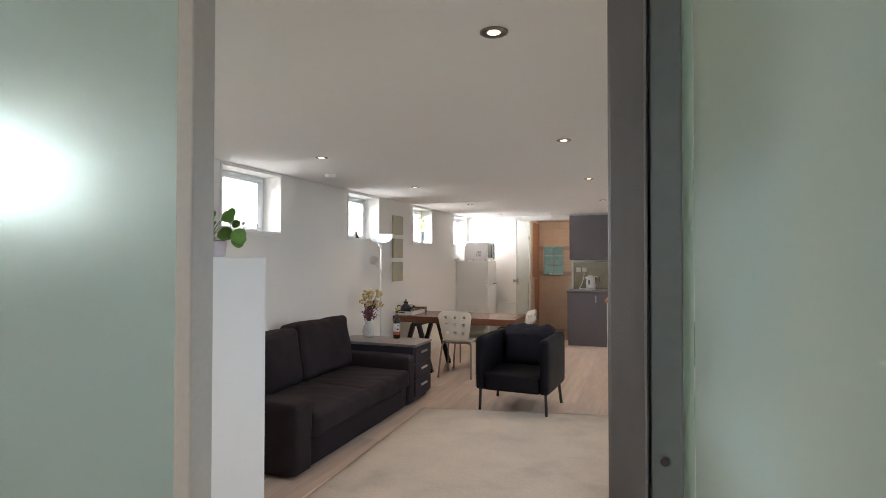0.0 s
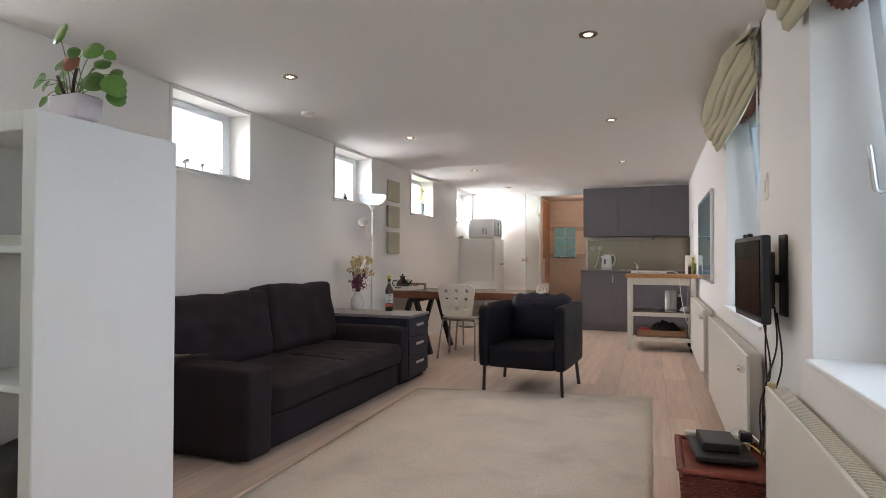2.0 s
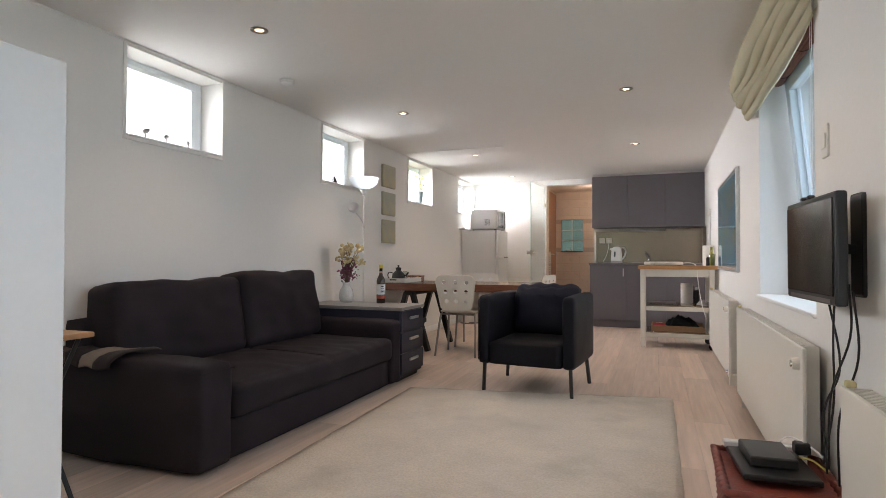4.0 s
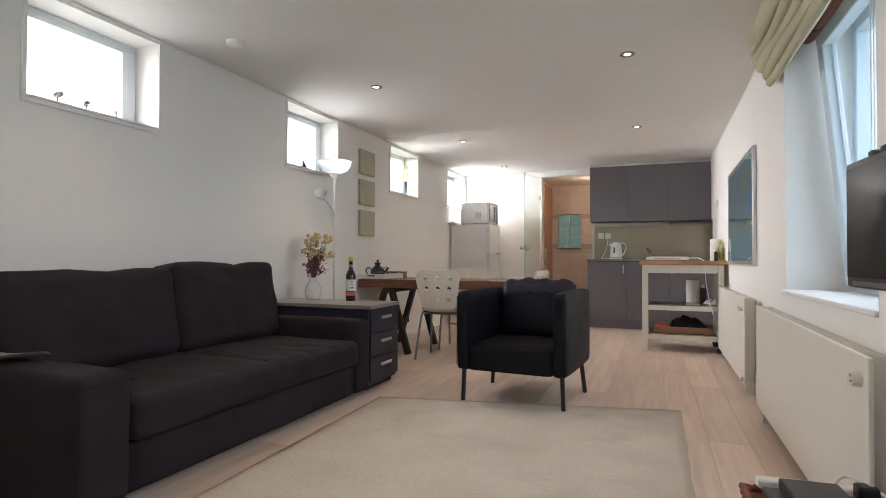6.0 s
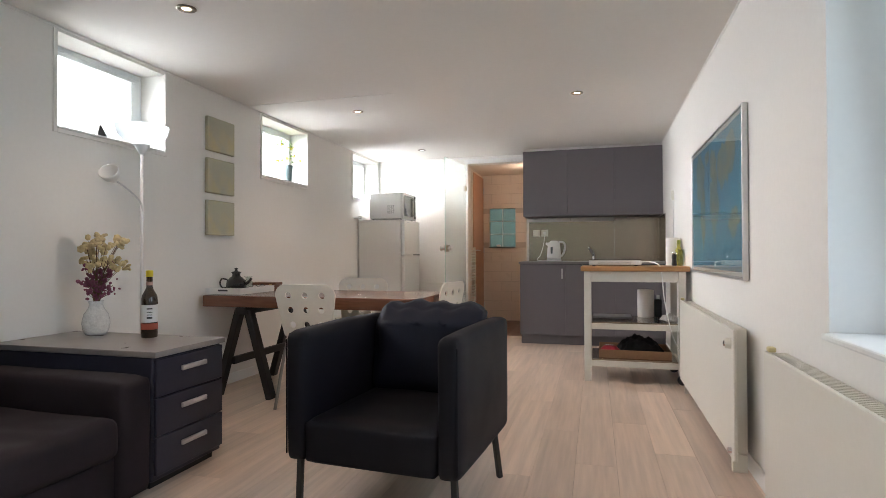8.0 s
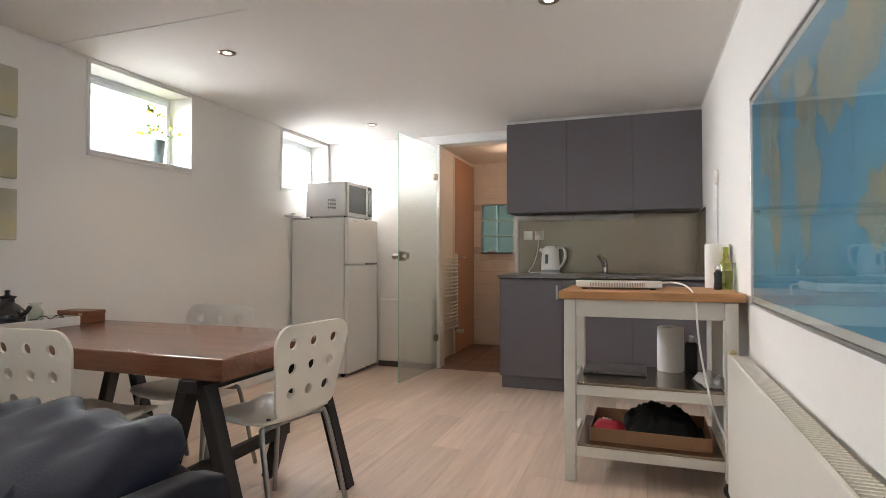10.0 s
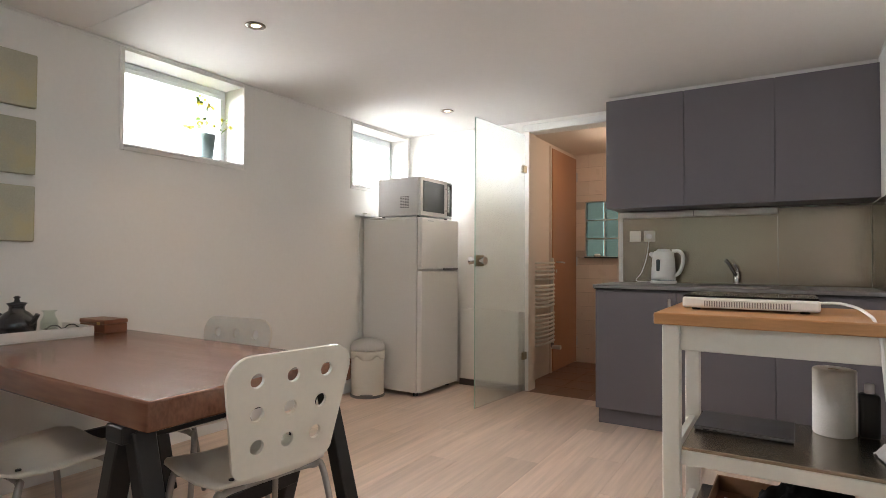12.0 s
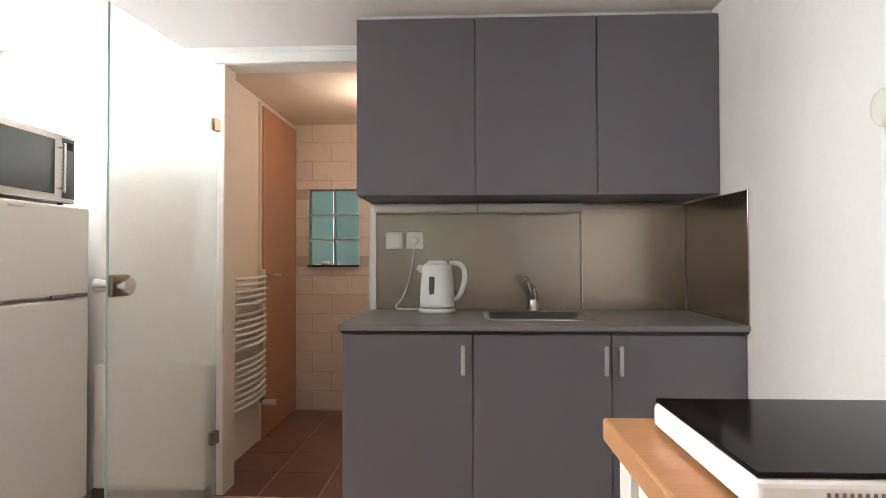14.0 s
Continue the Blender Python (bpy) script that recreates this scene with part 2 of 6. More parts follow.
def merge(bm, b, m=None):
    """Adds b to bm (or returns b), moved by m."""
    if m is not None:
        bmesh.ops.transform(b, matrix=m, verts=list(b.verts))
    if bm is None:
        return b
    me = bpy.data.meshes.new("tmp")
    b.to_mesh(me)
    b.free()
    bm.from_mesh(me)
    bpy.data.meshes.remove(me)
    return bm


def rod(p, q, r, r2=None, seg=16, bm=None, bevel=0.0):
    p, q = Vector(p), Vector(q)
    b = bmesh.new()
    d = q - p
    bmesh.ops.create_cone(b, cap_ends=True, segments=seg, radius1=r, radius2=r if r2 is None else r2, depth=d.length,
                          matrix=Matrix.Translation((p + q) / 2) @ d.to_track_quat("Z", "Y").to_matrix().to_4x4())
    return merge(bm, b)


def beam(p, q, w, h, bevel=0.003, bm=None, up=(0, 0, 1)):
    """A square bar from p to q, w wide and h deep."""
    p, q = Vector(p), Vector(q)
    d = q - p
    zq = d.normalized()
    xq = Vector(up).cross(zq)
    if xq.length < 1e-4:
        xq = Vector((1, 0, 0))
    xq.normalize()
    yq = zq.cross(xq)
    m = Matrix((xq, yq, zq)).transposed().to_4x4()
    b = box(-w / 2, w / 2, -h / 2, h / 2, -d.length / 2, d.length / 2, bevel, 1)
    return merge(bm, b, Matrix.Translation((p + q) / 2) @ m)


def tube(points, r, seg=10, bm=None, close=False):
    """A round tube along points."""
    pts = [Vector(p) for p in points]
    b = bmesh.new()
    rings = []
    n = len(pts)
    side = None
    for i, p in enumerate(pts):
        a = pts[(i - 1) % n] if close or i else pts[0]
        c = pts[(i + 1) % n] if close or i < n - 1 else pts[-1]
        d = (c - a).normalized()
        if side is None:
            side = d.orthogonal().normalized()
        side = (side - d * side.dot(d)).normalized()
        up = d.cross(side)
        rings.append([b.verts.new(p + r * (math.cos(k * math.tau / seg) * side + math.sin(k * math.tau / seg) * up)) for k in range(seg)])
    for i in range(n if close else n - 1):
        a, c = rings[i], rings[(i + 1) % n]
        for k in range(seg):
            b.faces.new((a[k], a[(k + 1) % seg], c[(k + 1) % seg], c[k]))
    if not close:
        b.faces.new(list(reversed(rings[0]))), b.faces.new(rings[-1])
    return merge(bm, b)


def curve_points(pts, steps=8):
    """Catmull-Rom through pts."""
    P = [Vector(p) for p in pts]
    P = [P[0] * 2 - P[1], *P, P[-1] * 2 - P[-2]]
    out = []
    for i in range(1, len(P) - 2):
        for k in range(steps):
            t = k / steps
            a, b, c, d = P[i - 1:i + 3]
            out.append(0.5 * (2 * b + (c - a) * t + (2 * a - 5 * b + 4 * c - d) * t * t + (3 * b - a - 3 * c + d) * t ** 3))
    return [*out, P[-2]]


def lathe(profile, seg=24, bm=None, caps=True):
    """Turned about z: profile of (radius, height)."""
    b = bmesh.new()
    rings = []
    for r, z in profile:
        rings.append([b.verts.new((max(r, 1e-4) * math.cos(k * math.tau / seg), max(r, 1e-4) * math.sin(k * math.tau / seg), z)) for k in range(seg)])
    for a, c in zip(rings, rings[1:]):
        for k in range(seg):
            b.faces.new((a[k], a[(k + 1) % seg], c[(k + 1) % seg], c[k]))
    if caps:
        b.faces.new(list(reversed(rings[0]))), b.faces.new(rings[-1])
    return merge(bm, b)


def cushion(x0, x1, y0, y1, z0, z1, puff=0.03, edge=0.04, wrinkle=0.006, cuts=14, seed=0.0, bm=None):
    """A stuffed block: rounded edges, swollen faces, small folds."""
    b = bmesh.new()
    bmesh.ops.create_cube(b, size=2)
    bmesh.ops.subdivide_edges(b, edges=list(b.edges), cuts=cuts, use_grid_fill=True)
    h = Vector(((x1 - x0) / 2, (y1 - y0) / 2, (z1 - z0) / 2))
    c = Vector(((x0 + x1) / 2, (y0 + y1) / 2, (z0 + z1) / 2))
    for v in b.verts:
        u = v.co.copy()
        p = Vector((u.x * h.x, u.y * h.y, u.z * h.z))
        core = Vector([max(-(k - edge), min(k - edge, s)) for k, s in zip(h, p)])
        d = p - core
        if d.length > 1e-6:
            p = core + d.normalized() * min(edge, d.length if sum(abs(a) > 1e-6 for a in d) == 1 else edge)
        f = [(1 - u.x ** 2), (1 - u.y ** 2), (1 - u.z ** 2)]
        if abs(u.z) > 0.999:
            p.z += math.copysign(puff * f[0] * f[1], u.z)
        if abs(u.y) > 0.999:
            p.y += math.copysign(puff * 0.8 * f[0] * f[2], u.y)
        if abs(u.x) > 0.999:
            p.x += math.copysign(puff * 0.8 * f[1] * f[2], u.x)
        w = noise.noise((p + c) * 7 + Vector((seed, seed, 0))) * wrinkle + noise.noise((p + c) * 2.5 + Vector((0, seed, seed))) * wrinkle * 1.5
        p += p.normalized() * w
        v.co = p + c
    return merge(bm, b)


def holed_wall(name, axis, at, thick, a0, a1, z0, z1, holes, material, label, kind="structure"):
    """A wall along an axis ('x' or 'y') from at to at + thick, with openings (a, b, zlow, zhigh) right through it."""
    us = sorted({a0, a1, *[h[0] for h in holes], *[h[1] for h in holes]})
    vs = sorted({z0, z1, *[h[2] for h in holes], *[h[3] for h in holes]})
    b = bmesh.new()
    cache = {}

    def vert(u, w, z):
        k = (round(u, 5), round(w, 5), round(z, 5))
        if k not in cache:
            cache[k] = b.verts.new((w, u, z) if axis == "y" else (u, w, z))
        return cache[k]

    def full(i, j):
        if not (0 <= i < len(us) - 1 and 0 <= j < len(vs) - 1):
            return False
        u, v = (us[i] + us[i + 1]) / 2, (vs[j] + vs[j + 1]) / 2
        return not any(h[0] < u < h[1] and h[2] < v < h[3] for h in holes)

    p, q = at, at + thick
    for i in range(len(us) - 1):
        for j in range(len(vs) - 1):
            if not full(i, j):
                continue
            u0, u1, v0, v1 = us[i], us[i + 1], vs[j], vs[j + 1]
            for w in (p, q):
                b.faces.new((vert(u0, w, v0), vert(u1, w, v0), vert(u1, w, v1), vert(u0, w, v1)))
            if not full(i - 1, j):
                b.faces.new((vert(u0, p, v0), vert(u0, q, v0), vert(u0, q, v1), vert(u0, p, v1)))
            if not full(i + 1, j):
                b.faces.new((vert(u1, p, v0), vert(u1, q, v0), vert(u1, q, v1), vert(u1, p, v1)))
            if not full(i, j - 1):
                b.faces.new((vert(u0, p, v0), vert(u0, q, v0), vert(u1, q, v0), vert(u1, p, v0)))
            if not full(i, j + 1):
                b.faces.new((vert(u0, p, v1), vert(u0, q, v1), vert(u1, q, v1), vert(u1, p, v1)))
    bmesh.ops.recalc_face_normals(b, faces=list(b.faces))
    return solid(name, b, material, label, "wall", kind=kind)


# ---- structure ----
DOOR_X = (-1.815, -1.09)
DOOR_TOP = 2.10
wall_west = holed_wall("wall_west", "y", XL - THICK, THICK, YF - 0.2, YB + 0.2, -0.1, ZC + 0.15, [(a, b, SILL_L, 2.155) for a, b in LEFT_WINDOWS], PLASTER, "white plastered basement wall with small high windows")
wall_east = holed_wall("wall_east", "y", 0.33, THICK_E, YF - 0.2, YB + 0.2, -0.1, ZC + 0.15, [(a, b, SILL_R, 2.08) for a, b in RIGHT_WINDOWS], PLASTER, "white plastered wall with two tall window openings")
for v in wall_east.data.vertices:
    v.co.x += 0.008 * v.co.y
wall_north = holed_wall("wall_north", "x", YB, 0.13, XL, XR, -0.1, ZC + 0.15, [(DOOR_X[0], DOOR_X[1], -0.1, DOOR_TOP)], PLASTER, "white end wall with a doorway to a tiled hall")
# its opening is added only to let the fill lamp in
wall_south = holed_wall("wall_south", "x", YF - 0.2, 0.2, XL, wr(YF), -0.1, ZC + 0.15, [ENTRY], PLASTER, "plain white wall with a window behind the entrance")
ceiling = solid("ceiling", box(XL, XR, YF, YB, ZC, ZC + 0.15), CEILING, "smooth off-white painted ceiling", "ceiling")
roof = solid("roof", box(XL - THICK, XR + THICK_E, YF - 0.2, 11.6, ZC + 0.152, ZC + 0.25), GRAVEL, "flat slab above the basement", "roof")
floor = solid("floor", box(XL, XR, YF, YB - 0.01, -0.1, -0.005), JOINT, "pale oak laminate floor of long planks", "floor")
ground = solid("ground", box(-300, 300, -300, 300, -0.62, -0.6), GROUND, "garden ground outside the windows", "ground")

b = bmesh.new()
bmesh.ops.create_grid(b, x_segments=1, y_segments=1, size=30)
solid("backdrop_west", merge(None, b, pose(-14, 4, 10, 0, 90, 0)), SKY_WEST, "plain bright overcast sky beyond the west windows", "backdrop")
b = bmesh.new()
bmesh.ops.create_grid(b, x_segments=1, y_segments=1, size=30)
solid("backdrop_east", merge(None, b, pose(14, 4, 10, 0, -90, 0)), SKY_EAST, "plain pale blue sky beyond the east windows", "backdrop")

# hall behind the doorway
HX0, HX1, HY1, HZ = -1.94, -0.85, 11.25, 2.165
HB = YB + 0.13
floor_hall = solid("floor_hall", box(HX0 - 0.1, HX1 + 0.1, YB - 0.01, HY1 + 0.1, -0.1, -0.006), HALL_GROUT, "dark brown tiled hall floor", "floor")
solid("wall_hall_west", box(HX0 - 0.12, HX0, HB, HY1 + 0.12, -0.1, HZ + 0.1), PINK_WALL, "warm cream plastered hall wall", "wall")
solid("wall_hall_east", box(HX1, HX1 + 0.12, HB, HY1 + 0.12, -0.1, HZ + 0.1), PINK_WALL, "warm cream plastered hall wall", "wall")
BX0, BX1, BZ0, BZ1 = -1.825, -1.435, 1.095, 1.67
wall_hall_north = holed_wall("wall_hall_north", "x", HY1, 0.12, HX0, HX1, -0.1, HZ + 0.1, [(BX0, BX1, BZ0, BZ1)], HALL_GROUT, "cream tiled hall end wall with a glass block opening")
solid("ceiling_hall", box(HX0, HX1, HB, HY1, HZ, HZ + 0.1), PINK_WALL, "cream painted hall ceiling", "ceiling")
# unseen lamp without a fixture, assumed for the hall's warm light
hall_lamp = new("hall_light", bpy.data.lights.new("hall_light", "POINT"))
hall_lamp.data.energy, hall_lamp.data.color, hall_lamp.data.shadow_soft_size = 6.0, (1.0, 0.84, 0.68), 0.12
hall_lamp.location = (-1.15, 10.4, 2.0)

# skirtings and ceiling trim
solid("baseboard_west", box(XL, XL + 0.012, 2.04, YB, 0, 0.075, 0.003, 1), WHITE_PAINT, "low white skirting board", "baseboard")
b = box(-0.012, 0, 0, 9.1, 0, 0.075, 0.003, 1)
base_e = solid("baseboard_east", b, WHITE_PAINT, "low white skirting board", "baseboard")
base_e.matrix_world = pose(0.33, 0, 0, 0, 0, -0.458)
b = box(0, 0.006, 0.9, YB, ZC - 0.014, ZC - 0.002, 0.002, 1)
trim_w = solid("trim_west", b, CEILING, "thin ceiling bead along the wall", "trim")
trim_w.matrix_world = pose(XL, 0, 0)
b = box(-0.006, 0, 0.9, 9.3, ZC - 0.014, ZC - 0.002, 0.002, 1)
trim_e = solid("trim_east", b, CEILING, "thin ceiling bead along the wall", "trim")
trim_e.matrix_world = pose(0.33, 0, 0, 0, 0, -0.458)
solid("trim_joint", box(XL + 0.02, -1.75, 6.918, 6.923, ZC - 0.0035, ZC + 0.001), CEILING, "fine joint bead across the ceiling", "trim")
b = box(-1.86, -1.092, YB - 0.02, YB, DOOR_TOP, DOOR_TOP + 0.055, 0.004, 1)
jb = box(-1.8135, -1.808, YB - 0.002, YB + 0.128, 0, DOOR_TOP - 0.002)
box(-1.098, -1.0915, YB - 0.002, YB + 0.128, 0, DOOR_TOP - 0.002, bm=jb)
solid("trim_jamb", jb, PINK_WALL, "cream painted lining inside the doorway", "trim")
solid("trim_doorway", b, WHITE_PAINT, "white wooden head trim over the doorway", "trim")
solid("wall_ledge", box(-2.41, -1.87, YB - 0.07, YB, 0.05, 0.64, 0.006, 1), PLASTER, "low white boxed ledge along the end wall", "wall")
solid("baseboard_ledge", box(-2.41, -1.87, YB - 0.078, YB, 0, 0.05), mat("dark_skirting", (0.08, 0.07, 0.065), 0.6), "dark skirting under the ledge", "baseboard")


def small_window(i, y0, y1, side=0.098):
    """A small high basement window: frame set outside, white casing bead and sill board inside."""
    w = thing("window_%d" % i, XL, (y0 + y1) / 2, SILL_L, label="small high window in a pale blue wooden frame", category="window", kind="structure")
    h, half, xo = 2.155 - SILL_L, (y1 - y0) / 2, -THICK + 0.07
    fr = box(xo, xo + 0.05, -half, half, 0, 0.028, 0.004, 1)
    box(xo, xo + 0.05, -half, half, h - 0.03, h, 0.004, 1, bm=fr)
    box(xo, xo + 0.05, -half, -half + side * 0.56, 0.028, h - 0.03, 0.004, 1, bm=fr)
    box(xo, xo + 0.05, half - side * 0.56, half, 0.028, h - 0.03, 0.004, 1, bm=fr)
    part("window_frame", fr, SASH_WHITE, w)
    sf = box(xo + 0.012, xo + 0.062, -half + side * 0.57, half - side * 0.57, 0.029, 0.054, 0.004, 1)
    box(xo + 0.012, xo + 0.062, -half + side * 0.57, half - side * 0.57, h - 0.062, h - 0.031, 0.004, 1, bm=sf)
    box(xo + 0.012, xo + 0.062, -half + side * 0.57, -half + side, 0.054, h - 0.062, 0.004, 1, bm=sf)
    box(xo + 0.012, xo + 0.062, half - side, half - side * 0.57, 0.054, h - 0.062, 0.004, 1, bm=sf)
    part("sash", sf, SASH_WHITE, w)
    pane = part("pane", box(xo + 0.03, xo + 0.036, -half + side - 0.006, half - side + 0.006, 0.046, h - 0.055), PANE, w)
    pane.visible_shadow = False
    part("window_sill", box(-0.165, 0.012, -half + 0.002, half - 0.002, 0.0005, 0.014, 0.003, 1), WHITE_PAINT, w)
    cs = box(0.0, 0.010, -half - 0.022, -half, -0.022, h + 0.012, 0.002, 1)
    box(0.0, 0.010, half, half + 0.022, -0.022, h + 0.012, 0.002, 1, bm=cs)
    box(0.0, 0.010, -half, half, -0.022, 0, 0.002, 1, bm=cs)
    part("casing", cs, PLASTER, w)


def tall_window(i, y0, y1, handle):
    """A large window with its sash tilted inwards at the top."""
    yc = (y0 + y1) / 2
    x = wr(yc)
    w = thing("window_%d" % i, x, yc, SILL_R, 0, label="tall pale blue window with its sash tilted inwards", category="window", kind="structure")
    half, h = (y1 - y0) / 2, 2.08 - SILL_R
    xo = 0.30
    fr = box(xo, xo + 0.07, -half, half, 0, 0.06, 0.004, 1)
    box(xo, xo + 0.07, -half, half, h - 0.06, h, 0.004, 1, bm=fr)
    box(xo, xo + 0.07, -half, -half + 0.05, 0.06, h - 0.06, 0.004, 1, bm=fr)
    box(xo, xo + 0.07, half - 0.05, half, 0.06, h - 0.06, 0.004, 1, bm=fr)
    part("window_frame", fr, SKY_TINTED_PAINT, w)
    a, g = half - 0.045, h - 0.10
    sf = box(-0.03, 0.03, -a, a, 0, 0.085, 0.006, 2)
    box(-0.03, 0.03, -a, a, g - 0.08, g, 0.006, 2, bm=sf)
    box(-0.03, 0.03, -a, -a + 0.085, 0.085, g - 0.08, 0.006, 2, bm=sf)
    box(-0.03, 0.03, a - 0.085, a, 0.085, g - 0.08, 0.006, 2, bm=sf)
    tilt = pose(xo - 0.02, 0, 0.05, 0, -5.4, 0)
    sash = part("sash", sf, SKY_TINTED_PAINT, w, at=tilt)
    gb = box(0.008, 0.02, -a + 0.085, -a + 0.097, 0.085, g - 0.08)
    box(0.008, 0.02, a - 0.097, a - 0.085, 0.085, g - 0.08, bm=gb)
    box(0.008, 0.02, -a + 0.097, a - 0.097, 0.085, 0.097, bm=gb)
    part("glazing_bead", gb, ALU, sash)
    pane = part("pane", box(-0.004, 0.004, -a + 0.08, a - 0.08, 0.08, g - 0.075), PANE, sash)
    pane.visible_shadow = False
    if handle:
        hd = box(-0.045, -0.03, a - 0.06, a - 0.03, 0.43, 0.56, 0.006, 2)
        rod((-0.045, a - 0.045, 0.50), (-0.075, a - 0.045, 0.50), 0.009, bm=hd)
        tube(curve_points([(-0.075, a - 0.045, 0.50), (-0.085, a - 0.05, 0.515), (-0.087, a - 0.055, 0.57), (-0.09, a - 0.06, 0.64)], 4), 0.009, bm=hd)
        part("handle", hd, ALU, sash, "grey lever handle turned upwards", smooth=False)
    part("window_sill", box(-0.018, 0.296, -half + 0.002, half - 0.002, 0.001, 0.022, 0.006, 2), WHITE_PAINT, w)


for i, (a, b) in enumerate(LEFT_WINDOWS):
    small_window(i + 1, a, b, 0.098 if i < 4 else 0.045)
for i, (a, b) in enumerate(RIGHT_WINDOWS):
    tall_window(i + 7, a, b, i == 0)

# unseen wall added to hold back sky light behind the glass blocks
solid("wall_shaft", box(-2.6, -0.4, 12.1, 12.25, -0.6, 2.4), GRAVEL, "unseen wall added behind the glass blocks to dim them", "wall")
# glass blocks in the hall's end wall
gw = thing("window_9", (BX0 + BX1) / 2, HY1 + 0.05, BZ0, label="blue-green glass block window in the hall wall", category="window", kind="structure")
bw, bh = (BX1 - BX0) / 2, (BZ1 - BZ0) / 3
gb = None
for i in range(2):
    for j in range(3):
        m = pose(-bw / 2 + i * bw, 0, bh / 2 + j * bh)
        if gb is None:
            gb = part("glass_block", box(-bw / 2 + 0.006, bw / 2 - 0.006, -0.04, 0.04, -bh / 2 + 0.006, bh / 2 - 0.006, 0.012, 2), BLOCK_GLASS, gw, at=m)
        else:
            share(gb, gw, m)
j = box(-0.005, 0.005, -0.03, 0.03, 0, 3 * bh)
for k in (1, 2):
    box(-bw, bw, -0.03, 0.03, k * bh - 0.005, k * bh + 0.005, bm=j)
part("mortar_joint", j, HALL_GROUT, gw)
part("window_sill", box(-bw, bw, -0.09, -0.045, -0.012, 0.004, 0.003, 1), BLACK_METAL, gw, "dark narrow sill")


# ---- entrance ----
CLAMP = mat("blue_grey_clamp", (0.13, 0.165, 0.17), 0.35, metal=0.6, vary=0.08, scale=3, bump=0.02)
SEAL = mat("grey_green_seal", (0.42, 0.42, 0.39), 0.5, vary=0.06, scale=5)


def glass_screen(name, x0, y0, x1, y1, label, post_at_start):
    """A frosted glass screen from floor to ceiling, with a steel edge profile."""
    d = Vector((x1 - x0, y1 - y0, 0))
    w = thing(name, x0, y0, 0, math.degrees(math.atan2(d.y, d.x)), label=label, category="glass door", kind="structure")
    n = d.length
    g0 = 0.094 if post_at_start else 0.055
    part("pane", box(g0, n, -0.005, 0.005, 0.02, ZC - 0.02), FROST, w)
    part("glass_edge", box(g0 - 0.012, g0 - 0.0005, -0.006, 0.006, 0.02, ZC - 0.02), GREEN_EDGE, w)
    part("edge_profile", box(0.0, 0.045, -0.032, 0.032, 0, ZC, 0.004, 2), POST if post_at_start else SEAL, w, "narrow edge profile")
    if post_at_start:
        part("clamp_profile", box(0.0455, g0 - 0.0125, -0.022, 0.022, 0, ZC, 0.003, 2), CLAMP, w, "pale steel clamping strip")
    part("wall_profile", box(n + 0.001, n + 0.05, -0.02, 0.02, 0, ZC - 0.05, 0.003, 1), DARK_STEEL, w)
    for z in (0.35, 1.2, 1.95):
        part("screw", rod((0.062, -0.0225, z), (0.062, -0.026, z), 0.005), BLACK_METAL, w)
    part("rail", box(g0 - 0.005, n, -0.02, 0.02, ZC - 0.045, ZC - 0.003, 0.003, 1), ALU, w)
    return w


glass_screen("door_1", 0.002, 0.60, 0.285, 0.575, "fixed frosted glass side panel in a steel profile", True)
glass_screen("door_2", -0.84, 0.82, -2.2, 0.82, "open frosted glass door leaf with a steel edge", False)


# ---- shelf and plant ----
def bookshelf():
    w = thing("bookcase", -3.0, 1.562, 0, label="white cube bookcase standing across the room, nearly empty", category="bookcase")
    W, D, H = 1.416, 0.445, 1.437
    part("side_panel", box(W - 0.05, W, 0, D, 0, H, 0.003, 1), WHITE_PAINT, w)
    part("side_panel", box(0.0, 0.04, 0, D, 0, H, 0.003, 1), WHITE_PAINT, w)
    part("top_board", box(0.04, W - 0.05, 0, D, H - 0.05, H, 0.003, 1), WHITE_PAINT, w)
    part("bottom_board", box(0.04, W - 0.05, 0, D, 0, 0.04, 0.003, 1), WHITE_PAINT, w)
    for k in range(1, 4):
        z = H * k / 4 + 0.005
        part("shelf", box(0.04, W - 0.05, 0.004, D - 0.008, z - 0.01, z + 0.01, 0.002, 1), WHITE_PAINT, w)
        x = W * k / 4
        for r in range(4):
            z0 = 0.04 if r == 0 else H * r / 4 + 0.015
            z1 = H - 0.05 if r == 3 else H * (r + 1) / 4 - 0.005
            part("divider", box(x - 0.009, x + 0.009, 0.004, D - 0.008, z0, z1, 0.002, 1), WHITE_PAINT, w)
    return w


bookshelf()
bk = thing("book", -1.75, 1.70, 1.0943, 8, label="thin white book lying on a bookcase shelf", category="book")
part("pages", box(-0.085, 0.085, -0.11, 0.11, 0.004, 0.022, 0.001, 1), CREAM, bk)
part("cover", box(-0.09, 0.09, -0.115, 0.115, 0, 0.004), WHITE_PAINT, bk)
part("cover", box(-0.09, 0.09, -0.115, 0.115, 0.022, 0.026), WHITE_PAINT, bk)
gr = thing("storage_pouch", -1.70, 1.72, 0.7345, 15, label="small green cloth pouch on a white bookcase shelf", category="pouch")
part("cloth", cushion(-0.06, 0.06, -0.07, 0.07, 0, 0.05, 0.008, 0.02, 0.006, 6), mat("green_cloth", (0.05, 0.22, 0.07), 0.9, vary=0.2, fine=200), gr, smooth=True)
bg = thing("black_bag", -1.80, 1.74, 0.3748, 0, label="black cloth bag in the lower bookcase cell", category="bag")
part("cloth", cushion(-0.11, 0.11, -0.12, 0.12, 0, 0.15, 0.02, 0.05, 0.015, 8, 3.0), BLACK_METAL, bg, smooth=True)

